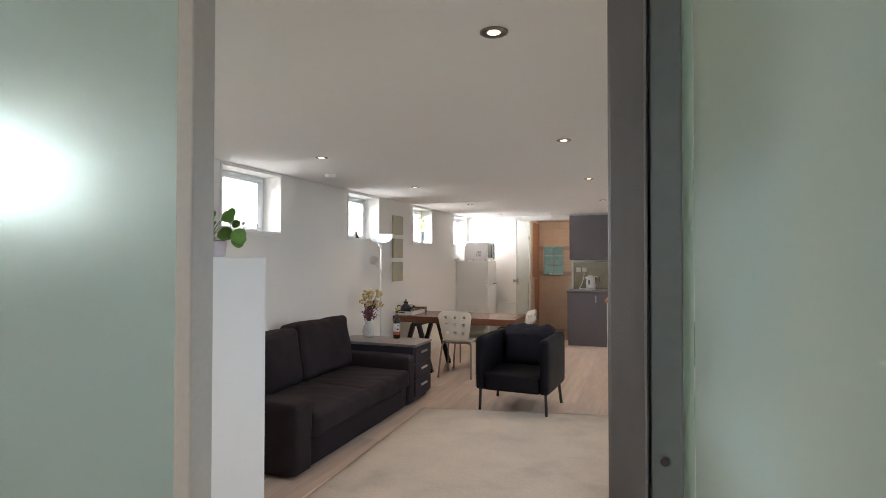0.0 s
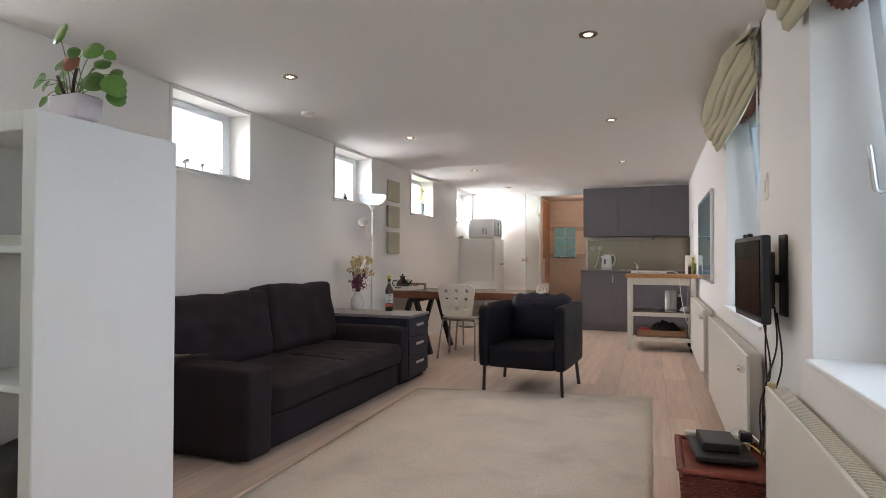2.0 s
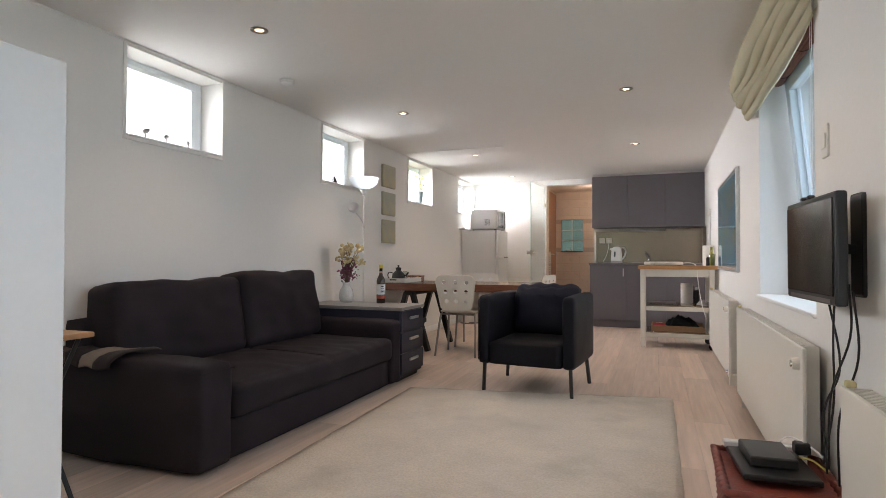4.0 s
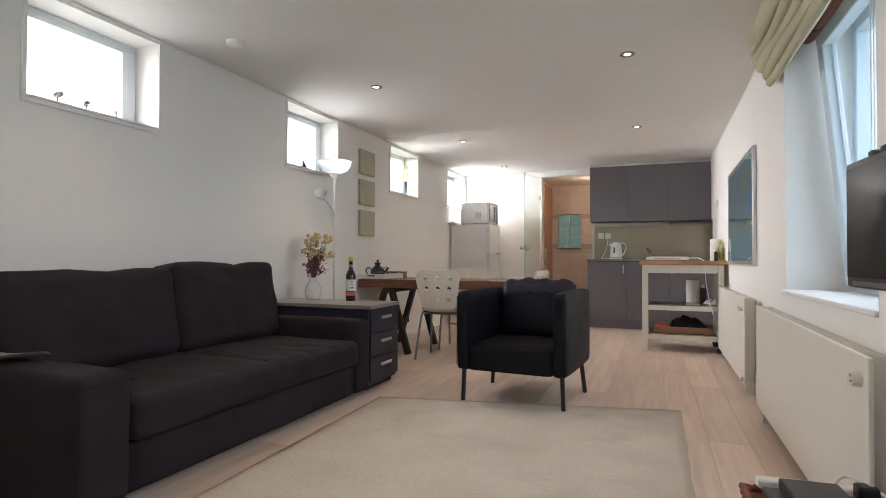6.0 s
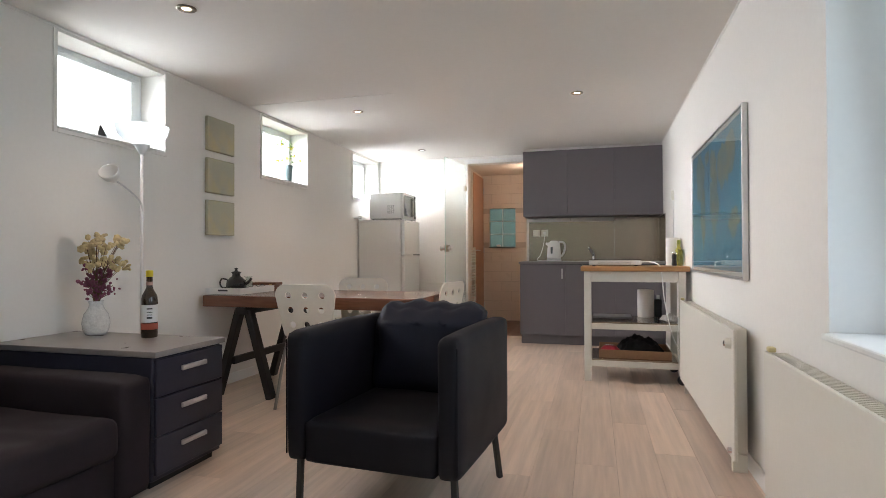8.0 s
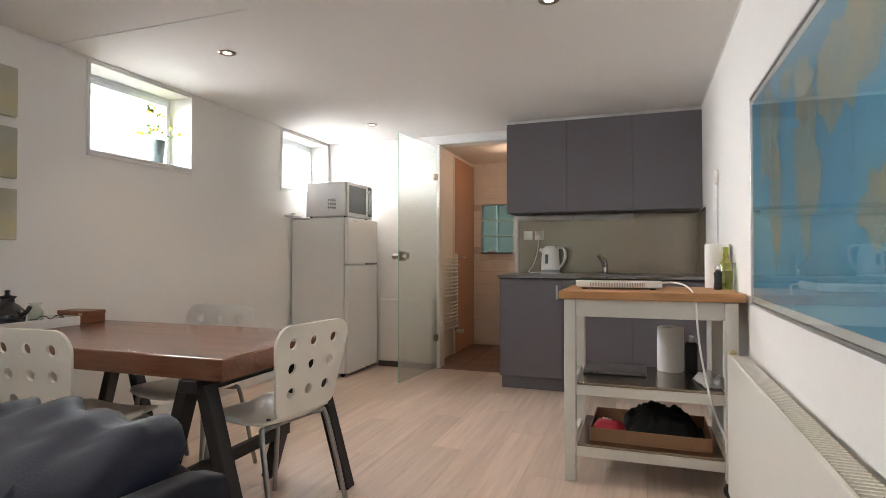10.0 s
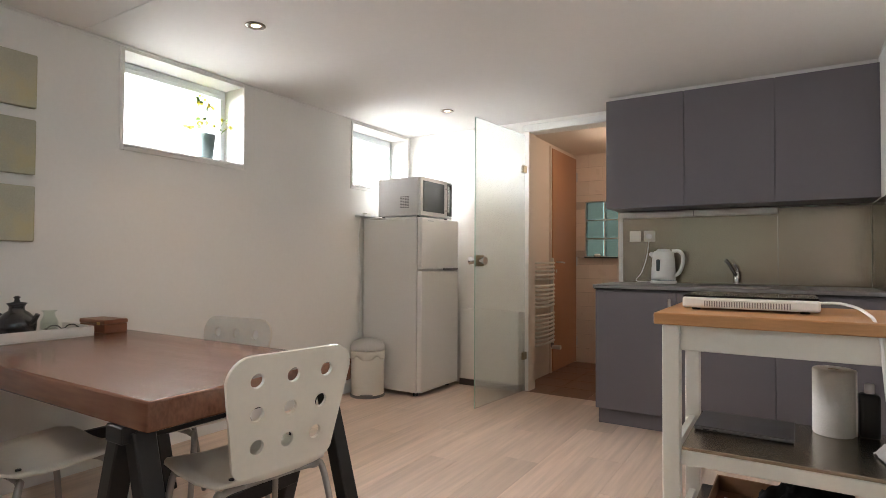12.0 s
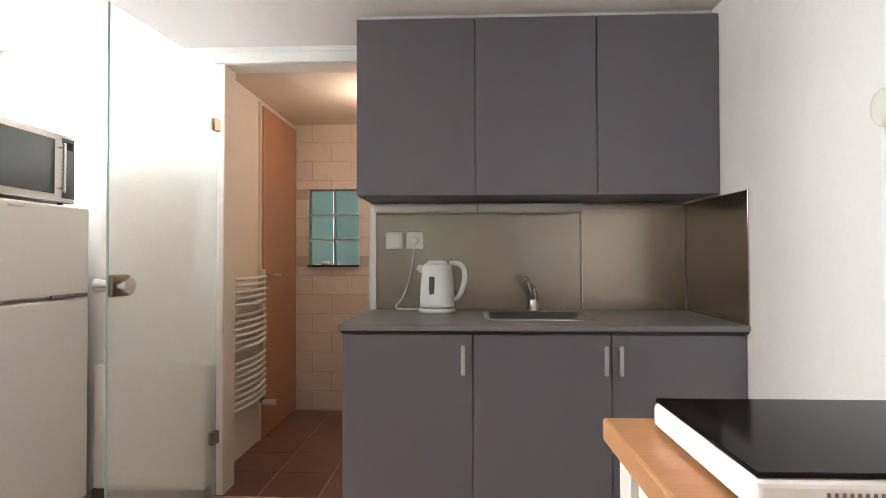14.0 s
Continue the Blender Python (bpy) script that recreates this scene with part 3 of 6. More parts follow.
POT_LILAC = mat("lilac_glazed_pot", (0.62, 0.56, 0.62), 0.3, vary=0.06, scale=10)
LEAF = mat("plant_leaf", (0.12, 0.27, 0.05), 0.4, vary=0.25, scale=18, fine=90, bump=0.15, random_tint=0.25)
LEAF_RED = mat("dry_leaf", (0.30, 0.10, 0.055), 0.6, vary=0.2, scale=20)
STEM = mat("plant_stem", (0.16, 0.22, 0.07), 0.6, vary=0.15)
STEM_BROWN = mat("woody_stem", (0.06, 0.035, 0.025), 0.8, vary=0.2)
SOIL = mat("potting_soil", (0.03, 0.022, 0.017), 0.95, vary=0.4, scale=60, bump=0.8, depth=0.01)


def leaf_mesh(r, seed):
    """A round cupped leaf with a short notch."""
    b = bmesh.new()
    c = b.verts.new((0, 0, 0.0))
    rings = []
    for k in (0.5, 1.0):
        ring = []
        for i in range(18):
            a = i * math.tau / 18
            rr = r * k * (1 + 0.05 * math.sin(3 * a + seed) - (0.14 if i == 0 else 0))
            ring.append(b.verts.new((rr * math.cos(a), rr * math.sin(a), -0.10 * r * k * k + 0.05 * r * math.sin(2 * a + seed) * k)))
        rings.append(ring)
    for i in range(18):
        b.faces.new((c, rings[0][i], rings[0][(i + 1) % 18]))
        b.faces.new((rings[0][i], rings[1][i], rings[1][(i + 1) % 18], rings[0][(i + 1) % 18]))
    g = bmesh.ops.extrude_face_region(b, geom=list(b.faces))
    bmesh.ops.translate(b, vec=(0, 0, 0.0012), verts=[v for v in g["geom"] if isinstance(v, bmesh.types.BMVert)])
    bmesh.ops.recalc_face_normals(b, faces=list(b.faces))
    return b


def round_leaf_plant():
    w = thing("potted_plant", -1.619, 1.69, 1.437, label="round-leaved green houseplant in a lilac pot on the bookcase", category="plant")
    b = bmesh.new()
    bmesh.ops.create_cube(b, size=1, matrix=Matrix.LocRotScale((0, 0, 0.045), None, (0.165, 0.11, 0.09)))
    for v in b.verts:
        if v.co.z < 0.04:
            v.co.x *= 0.86
            v.co.y *= 0.86
    bmesh.ops.bevel(b, geom=list(b.edges), offset=0.008, segments=2, profile=0.5, affect="EDGES")
    w.scale = (0.72, 0.72, 0.72)
    pot = part("pot", b, POT_LILAC, w)
    part("soil", box(-0.07, 0.07, -0.045, 0.045, 0.089, 0.093), SOIL, w)
    rnd = random.Random(5)
    spots = [(-0.20, 0.11, 0.035), (-0.15, 0.15, 0.04), (-0.16, 0.09, 0.028), (-0.09, 0.16, 0.03), (-0.05, 0.18, 0.038), (0.0, 0.235, 0.04), (-0.06, 0.11, 0.03),
             (0.08, 0.14, 0.028), (0.10, 0.11, 0.024), (0.16, 0.14, 0.034), (0.11, 0.045, 0.038), (0.17, 0.03, 0.04), (0.13, 0.00, 0.032), (-0.17, 0.015, 0.022),
             (0.05, 0.16, 0.022), (-0.11, 0.06, 0.022), (0.09, 0.18, 0.02), (-0.02, 0.13, 0.026)]
    for k, (x, z, r) in enumerate(spots):
        x, z, r = x * 1.22, z * 1.2, r * 1.12
        y = rnd.uniform(-0.09, 0.09)
        top = Vector((x, y, 0.085 + z * 0.8))
        root = Vector((rnd.uniform(-0.04, 0.04), rnd.uniform(-0.02, 0.02), 0.09))
        mid = (root + top) / 2 + Vector((0, 0, 0.03))
        part("stem", tube(curve_points([root, mid, top], 5), 0.0018, 6), STEM, w)
        aim = Vector((x * 1.2 + rnd.uniform(-0.1, 0.1), y - 0.25, 0.12 + rnd.uniform(-0.05, 0.1)))
        m = Matrix.Translation(top) @ aim.to_track_quat("Z", "Y").to_matrix().to_4x4()
        part("leaf", leaf_mesh(r, k), LEAF, w, at=m, smooth=True)
    part("leaf", leaf_mesh(0.036, 2), LEAF_RED, w, "withered brown leaf", at=Matrix.Translation((0.025, -0.04, 0.21)) @ pose(0, 0, 0, 75, 0, 15), smooth=True)
    part("woody_stem", tube(curve_points([(0.01, -0.02, 0.09), (0.03, -0.03, 0.14), (0.045, -0.03, 0.19)], 5), 0.006, 8), STEM_BROWN, w)
    part("woody_stem", tube(curve_points([(-0.03, -0.02, 0.09), (-0.045, -0.03, 0.14), (-0.06, -0.03, 0.17)], 5), 0.006, 8), STEM_BROWN, w)


round_leaf_plant()


# ---- seating area ----
def rug():
    b = bmesh.new()
    n = 40
    grid = []
    rnd = random.Random(3)
    for j in range(n + 1):
        row = []
        for i in range(n + 1):
            u, v = i / n, j / n
            near, far = Vector((-1.83 + 1.70 * u, 2.05, 0)), Vector((-1.93 + 1.81 * u, 4.84 + 0.36 * u, 0))
            p = near.lerp(far, v)
            edge = i in (0, n) or j in (0, n)
            p.z = 0.002 if edge else 0.0085 + 0.0025 * noise.noise(p * 3)
            if edge:
                p += Vector((rnd.uniform(-0.003, 0.003), rnd.uniform(-0.003, 0.003), 0))
            row.append(b.verts.new(p))
        grid.append(row)
    for j in range(n):
        for i in range(n):
            b.faces.new((grid[j][i], grid[j][i + 1], grid[j + 1][i + 1], grid[j + 1][i]))
    bnd = [e for e in b.edges if e.is_boundary]
    g = bmesh.ops.extrude_edge_only(b, edges=bnd)
    for v in g["geom"]:
        if isinstance(v, bmesh.types.BMVert):
            v.co.z = 0.0005
    ob = part("rug", b, RUG, smooth=True)
    return tagged(ob, "worn cream wool rug with grey stains on the floor", "rug")


rug()


def sofa():
    w = thing("sofa", -2.5, 3.91, 0, label="long dark navy fabric sofa with two back cushions against the wall", category="sofa")
    # local: x -0.47 (wall) .. 0.46 (front), y -1.01 .. 1.01
    part("base", cushion(-0.43, 0.435, -0.80, 0.86, 0.02, 0.215, 0.004, 0.02, 0.003, 10, 1), SOFA, w, smooth=True)
    part("arm", cushion(-0.46, 0.463, -1.01, -0.80, 0.02, 0.490, 0.008, 0.03, 0.005, 12, 2), SOFA, w, smooth=True)
    part("arm", cushion(-0.46, 0.455, 0.835, 1.01, 0.02, 0.492, 0.008, 0.03, 0.005, 12, 3), SOFA, w, smooth=True)
    part("backrest", cushion(-0.47, -0.32, -0.95, 0.95, 0.03, 0.655, 0.006, 0.03, 0.005, 12, 4), SOFA, w, smooth=True)
    b = cushion(-0.30, 0.478, -0.797, 0.832, 0.212, 0.372, 0.020, 0.04, 0.009, 44, 5)
    for v in b.verts:
        if v.co.z > 0.32:
            # creases pulled from the back edge, and the middle seam's dip
            v.co.z += 0.008 * noise.noise(Vector((v.co.x * 5, v.co.y * 15, 2))) * (1.2 - abs(v.co.y - 0.3) * 0.8) - 0.007 * math.exp(-((v.co.y - 0.01) / 0.02) ** 2)
    seat = part("seat_cushion", b, SOFA, w, smooth=True)
    part("seam", tube([(-0.13, 0.01, 0.386), (0.1, 0.01, 0.388), (0.42, 0.01, 0.377)], 0.0025, 6), SOFA, seat)
    for k, (a, c, h) in enumerate(((-0.885, 0.005, 0.445), (0.012, 0.835, 0.475))):
        b = cushion(-0.115, 0.115, a, c, 0.0, h + 0.012, 0.014, 0.045, 0.010, 26, 7 + k)
        for v in b.verts:
            if v.co.x > 0.02:
                v.co.x += 0.008 * noise.noise(Vector((v.co.y * 6 + k, v.co.z * 13, 5)))
            u = (v.co.y - a) / (c - a)
            v.co.z -= 0.018 * math.exp(-((u - 0.62) / 0.1) ** 2) * (v.co.z > h - 0.06)
        merge(None, b, pose(-0.235, 0, 0.375, 0, -9, 0))
        part("back_cushion", b, SOFA, w, smooth=True)
    seam = tube([(0.462, -1.0, 0.458), (0.459, -0.795, 0.455)], 0.003, 6)
    part("piping", seam, SOFA, w)
    return w


sofa()
STRIPES = [mat("throw_brown", (0.13, 0.085, 0.06), 0.95, vary=0.2, fine=260, bump=0.8), mat("throw_cream", (0.21, 0.165, 0.13), 0.95, vary=0.2, fine=260, bump=0.8), mat("throw_dark", (0.025, 0.018, 0.018), 0.95, vary=0.2, fine=260, bump=0.8)]
tw = thing("throw_blanket", -2.72, 2.985, 0.487, label="brown, cream and black striped throw over the sofa arm", category="blanket")
for k, c in enumerate((0, 2, 1, 2)):
    x0 = -0.24 + 0.115 * k
    b = bmesh.new()
    pr = [(-0.112, -0.035), (-0.108, -0.012), (-0.095, 0.01), (-0.05, 0.024), (0.0, 0.027), (0.05, 0.024), (0.09, 0.022), (0.12, 0.02), (0.14, 0.018)]
    rows = []
    for i in range(7):
        x = x0 + 0.112 * i / 6
        rows.append([b.verts.new((x + 0.012 * math.sin(5 * y), y - 0.02 * (z < 0) * math.sin(9 * x), z + 0.006 * math.sin(40 * x + 8 * y))) for y, z in pr])
    for i in range(6):
        for jj in range(len(pr) - 1):
            b.faces.new((rows[i][jj], rows[i + 1][jj], rows[i + 1][jj + 1], rows[i][jj + 1]))
    g = bmesh.ops.extrude_face_region(b, geom=list(b.faces))
    bmesh.ops.translate(b, vec=(0, 0, 0.007), verts=[v for v in g["geom"] if isinstance(v, bmesh.types.BMVert)])
    bmesh.ops.recalc_face_normals(b, faces=list(b.faces))
    part("stripe", b, STRIPES[c], tw, smooth=True)


def tray_table():
    w = thing("folding_table", -2.53, 2.46, 0, label="small folding table with brown top and thin black legs", category="side table")
    part("tabletop", box(-0.24, 0.24, -0.16, 0.16, 0.645, 0.665, 0.004, 1), OAK, w)
    for y in (-0.13, 0.13):
        part("leg", tube([(-0.19, y, 0.0), (0.19, y, 0.64)], 0.009, 8), BLACK_METAL, w)
        part("leg", tube([(0.19, y * 0.9, 0.0), (-0.19, y * 0.9, 0.64)], 0.009, 8), BLACK_METAL, w)
    part("crossbar", tube([(0.19, -0.13, 0.012), (0.19, 0.13, 0.012)], 0.007, 8), BLACK_METAL, w)
    part("crossbar", tube([(-0.19, -0.13, 0.012), (-0.19, 0.13, 0.012)], 0.007, 8), BLACK_METAL, w)


tray_table()


def drawer_unit():
    w = thing("drawer_unit", -2.5, 5.155, 0, label="dark navy drawer cabinet with steel handles beside the sofa", category="cabinet")
    part("body", box(-0.47, 0.43, -0.215, 0.215, 0.035, 0.55, 0.004, 1), NAVY_WOOD, w)
    part("plinth", box(-0.45, 0.40, -0.195, 0.195, 0, 0.035), BLACK_WOOD, w)
    part("top", box(-0.475, 0.452, -0.222, 0.226, 0.552, 0.577, 0.004, 2), mat("dark_grey_top", (0.25, 0.225, 0.215), 0.3, vary=0.1, scale=7, fine=90), w, "dark grey cabinet top")
    for k in range(3):
        z = 0.06 + 0.163 * k
        d = part("drawer_front", box(0.431, 0.448, -0.21, 0.21, z, z + 0.157, 0.003, 1), NAVY_WOOD, w)
        hb = box(0.449, 0.463, -0.075, 0.085, z + 0.088, z + 0.11, 0.004, 1)
        part("handle", hb, ALU, d, "flat brushed steel handle")


drawer_unit()


def armchair():
    w = thing("armchair", -1.058, 5.20, 0, -4.7, label="black-blue upholstered armchair with a loose back cushion and slim metal legs", category="armchair")
    # faces -y
    for sx, seed in ((-1, 1), (1, 2)):
        a, c = sorted((sx * 0.262, sx * 0.346))
        b = cushion(a, c, -0.325, 0.405, 0.20, 0.69, 0.012, 0.026, 0.003, 16, seed)
        part("side", b, CHAIR_FABRIC, w, smooth=True)
        part("piping", tube([(sx * 0.340, -0.322, 0.23), (sx * 0.340, -0.322, 0.66)], 0.003, 6), CHAIR_FABRIC, w)
    part("back", cushion(-0.265, 0.265, 0.325, 0.408, 0.20, 0.69, 0.010, 0.03, 0.003, 12, 3), CHAIR_FABRIC, w, smooth=True)
    part("front_panel", cushion(-0.262, 0.262, -0.323, 0.325, 0.203, 0.358, 0.003, 0.015, 0.002, 10, 4), CHAIR_FABRIC, w, smooth=True)
    part("seat_cushion", cushion(-0.262, 0.262, -0.304, 0.320, 0.30, 0.366, 0.012, 0.03, 0.005, 16, 5), CHAIR_FABRIC, w, smooth=True)
    b = cushion(-0.252, 0.252, -0.065, 0.065, 0, 0.392, 0.028, 0.042, 0.018, 26, 8)
    for v in b.verts:
        if v.co.z > 0.3:
            # gathered top edge
            v.co.z += -0.012 * math.cos(v.co.x * 11) + 0.009 * math.sin(v.co.x * 47) + 0.006 * noise.noise(v.co * 30)
            v.co.y += 0.05 * (v.co.z - 0.3) / 0.06
    merge(None, b, pose(0, 0.235, 0.362, -9, 0, 0))
    part("back_cushion", b, mat("navy_cushion", (0.0062, 0.0078, 0.018), 0.6, spec=0.25, vary=0.2, scale=6, fine=200, bump=0.3), w, smooth=True)
    for sx in (-1, 1):
        for y0, y1, spread in ((-0.272, -0.272, 0.004), (0.262, 0.285, 0.016)):
            part("leg", beam((sx * 0.311, y0, 0.21), (sx * (0.315 + spread), y1, 0.0), 0.022, 0.022, 0.002), BLACK_METAL, w)


armchair()

# ---- torchiere, vase, bottle ----
LAMP_WHITE = mat("white_lamp_metal", (0.74, 0.74, 0.73), 0.4, vary=0.02)
BOWL = frosted_glass("milk_glass_bowl", (0.90, 0.95, 0.98), 0.4, 0.85)


def torchiere():
    w = thing("floor_lamp", -2.745, 5.585, 0, label="white uplighter floor lamp with a bowl shade and a reading arm", category="floor lamp")
    part("base", lathe([(0.11, 0), (0.115, 0.012), (0.09, 0.022), (0.012, 0.03)]), LAMP_WHITE, w, smooth=True)
    part("pole", rod((0, 0, 0.028), (0, 0, 1.60), 0.008), LAMP_WHITE, w, smooth=True)
    part("shade", lathe([(0.012, 1.598), (0.05, 1.604), (0.095, 1.622), (0.124, 1.655), (0.138, 1.702), (0.133, 1.702), (0.118, 1.658), (0.09, 1.628), (0.045, 1.611), (0.02, 1.608)], 36), BOWL, w, "white bowl shade", smooth=True)
    part("collar", lathe([(0.010, 1.545), (0.016, 1.55), (0.042, 1.598), (0.012, 1.60)], 20), LAMP_WHITE, w, smooth=True)
    part("reading_arm", tube(curve_points([(0, 0, 1.16), (0.005, -0.005, 1.25), (0.01, -0.05, 1.30), (0.015, -0.13, 1.345), (0.02, -0.20, 1.375)], 6), 0.005, 8), ALU, w, smooth=True)
    b = lathe([(0.014, 0.0), (0.022, 0.012), (0.04, 0.035), (0.05, 0.075), (0.046, 0.075), (0.03, 0.03), (0.005, 0.02)], 20)
    part("reading_shade", b, LAMP_WHITE, w, "small white reading lamp head", at=Matrix.Translation((0.02, -0.205, 1.37)) @ pose(0, 0, 0, 55, 0, 20), smooth=True)


torchiere()
GLASS_WHITE = mat("cut_white_glass", (0.76, 0.75, 0.73), 0.15, vary=0.15, scale=30, fine=120, bump=0.5, depth=0.004)
DRY = [mat("dried_yellow_flower", (0.62, 0.50, 0.27), 0.9, vary=0.3, scale=40), mat("dried_purple_flower", (0.24, 0.075, 0.12), 0.9, vary=0.3, scale=40), mat("dried_twig", (0.15, 0.09, 0.05), 0.9, vary=0.3)]


def flower_vase():
    w = thing("flower_vase", -2.755, 5.30, 0.577, label="cut-glass vase with dried yellow and purple flowers", category="vase")
    part("vase", lathe([(0.045, 0), (0.058, 0.02), (0.064, 0.06), (0.055, 0.105), (0.035, 0.135), (0.03, 0.155), (0.036, 0.17), (0.031, 0.17), (0.024, 0.15), (0.02, 0.12)], 20), GLASS_WHITE, w, smooth=True)
    rnd = random.Random(11)
    tw = None
    heads = {0: None, 1: None}
    for k in range(60):
        a = rnd.uniform(0, math.tau)
        kind = 0 if k < 26 else 1
        spread = rnd.uniform(0.02, 0.12) if kind == 0 else rnd.uniform(0.01, 0.075)
        z = rnd.uniform(0.34, 0.50) if kind == 0 else rnd.uniform(0.20, 0.36)
        tip = Vector((spread * math.cos(a) + 0.16 * (z - 0.15), spread * math.sin(a), z))
        tw = tube(curve_points([(0.01 * math.cos(a), 0.01 * math.sin(a), 0.15), (tip.x * 0.35, tip.y * 0.35, 0.15 + (z - 0.15) * 0.55), tip], 3), 0.0013, 5, bm=tw)
        for q in range(4 if kind == 0 else 6):
            p = tip + Vector((rnd.gauss(0, 0.013), rnd.gauss(0, 0.013), rnd.gauss(0, 0.013)))
            b = bmesh.new()
            bmesh.ops.create_icosphere(b, subdivisions=1, radius=rnd.uniform(0.010, 0.024) if kind == 0 else rnd.uniform(0.006, 0.013),
                                       matrix=Matrix.Translation(p) @ pose(0, 0, 0, rnd.uniform(0, 180), rnd.uniform(0, 180), 0) @ Matrix.Diagonal((1, 1, 0.5, 1)))
            heads[kind] = merge(heads[kind], b)
    part("twig_bunch", tw, DRY[2], w)
    tagged(part("yellow_bloom_tuft", heads[0], DRY[0], w), "dried yellow blooms", kind="stuff")
    tagged(part("purple_bloom_tuft", heads[1], DRY[1], w), "dried purple blooms", kind="stuff")


flower_vase()
BOTTLE_GLASS = mat("brown_bottle_glass", (0.035, 0.018, 0.008), 0.08, vary=0.05, bump=0, coat=0.5)


def wine_bottle():
    w = thing("wine_bottle", -2.41, 5.285, 0.577, label="dark wine bottle with a white label and yellow cap", category="bottle")
    part("glass", lathe([(0.034, 0), (0.037, 0.004), (0.037, 0.185), (0.034, 0.205), (0.018, 0.235), (0.014, 0.25), (0.014, 0.30), (0.0155, 0.302), (0.0155, 0.312), (0.012, 0.313)], 28), BOTTLE_GLASS, w, smooth=True)
    part("label", lathe([(0.0374, 0.075), (0.0378, 0.0755), (0.0378, 0.16), (0.0374, 0.1605)], 28), WHITE_PAINT, w, "white paper label")
    part("label_band", lathe([(0.0374, 0.04), (0.0379, 0.0405), (0.0379, 0.07), (0.0374, 0.0705)], 28), mat("red_label_band", (0.45, 0.09, 0.05), 0.5), w, "red label band")
    tx = None
    for k, (z, h) in enumerate(((0.142, 0.006), (0.125, 0.003), (0.112, 0.003), (0.098, 0.008))):
        bar = box(-0.012, 0.012, -0.001, 0.001, z - h / 2, z + h / 2)
        tx = merge(tx, bar, pose(0.0265, -0.0275, 0, 0, 0, 44))
    part("label_print", tx, BLACK_METAL, w)
    part("neck_label", lathe([(0.0142, 0.255), (0.0148, 0.2555), (0.0148, 0.272), (0.0142, 0.2725)], 20), mat("pale_band", (0.5, 0.3, 0.25), 0.5), w)
    part("cap", lathe([(0.0158, 0.296), (0.0165, 0.297), (0.0165, 0.326), (0.013, 0.328)], 20), mat("yellow_cap", (0.75, 0.60, 0.03), 0.4), w, "yellow cap")


wine_bottle()


# ---- dining table ----
def dining_table():
    w = thing("dining_table", -2.145, 6.68, 0, label="dark walnut dining table on black trestles, set against the wall", category="table")
    top = box(-0.795, 0.785, -0.355, 0.39, 0.622, 0.70, 0.006, 2)
    part("tabletop", top, TABLE_WOOD, w)
    for x in (-0.49, 0.64):
        part("trestle_beam", box(x - 0.04, x + 0.04, -0.36, 0.42, 0.575, 0.621, 0.004, 1), BLACK_WOOD, w)
        for y in (-0.31, 0.37):
            part("leg", beam((x - 0.035, y, 0.60), (x - 0.21, y, 0.0), 0.06, 0.05, 0.004), BLACK_WOOD, w)
            part("leg", beam((x + 0.035, y, 0.60), (x + 0.21, y, 0.0), 0.06, 0.05, 0.004), BLACK_WOOD, w)
        part("crossbar", box(x - 0.115, x - 0.085, -0.30, 0.36, 0.22, 0.27, 0.003, 1), BLACK_WOOD, w)


dining_table()


def plate_with_holes(w0, w1, h, holes, thick, corner=0.07):
    """A flat upright plate, w0 wide below and w1 above, with rounded corners and round holes (x, z, rx, rz)."""
    b = bmesh.new()
    pts = []
    for cx, cz, a0, r in ((-w0 / 2, 0, 180, 0.04), (w0 / 2, 0, 270, 0.04), (w1 / 2, h, 0, corner), (-w1 / 2, h, 90, corner)):
        ox, oz = cx - math.copysign(r, cx), (r if cz == 0 else h - r)
        for k in range(7):
            a = radians(a0 + 15 * k)
            pts.append((ox + r * math.cos(a), oz + r * math.sin(a)))
    loops = [pts] + [[(x + rx * math.cos(k * math.tau / 16), z + rz * math.sin(k * math.tau / 16)) for k in range(16)] for x, z, rx, rz in holes]
    edges = []
    for lp in loops:
        vs = [b.verts.new((x, 0, z)) for x, z in lp]
        edges += [b.edges.new((vs[i], vs[(i + 1) % len(vs)])) for i in range(len(vs))]
    bmesh.ops.triangle_fill(b, use_beauty=True, use_dissolve=False, edges=edges)
    g = bmesh.ops.extrude_face_region(b, geom=list(b.faces))
    bmesh.ops.translate(b, vec=(0, thick, 0), verts=[v for v in g["geom"] if isinstance(v, bmesh.types.BMVert)])
    bmesh.ops.recalc_face_normals(b, faces=list(b.faces))
    return b


CHAIR_LEG = mat("grey_tube", (0.33, 0.32, 0.31), 0.3, metal=0.9, vary=0.05)


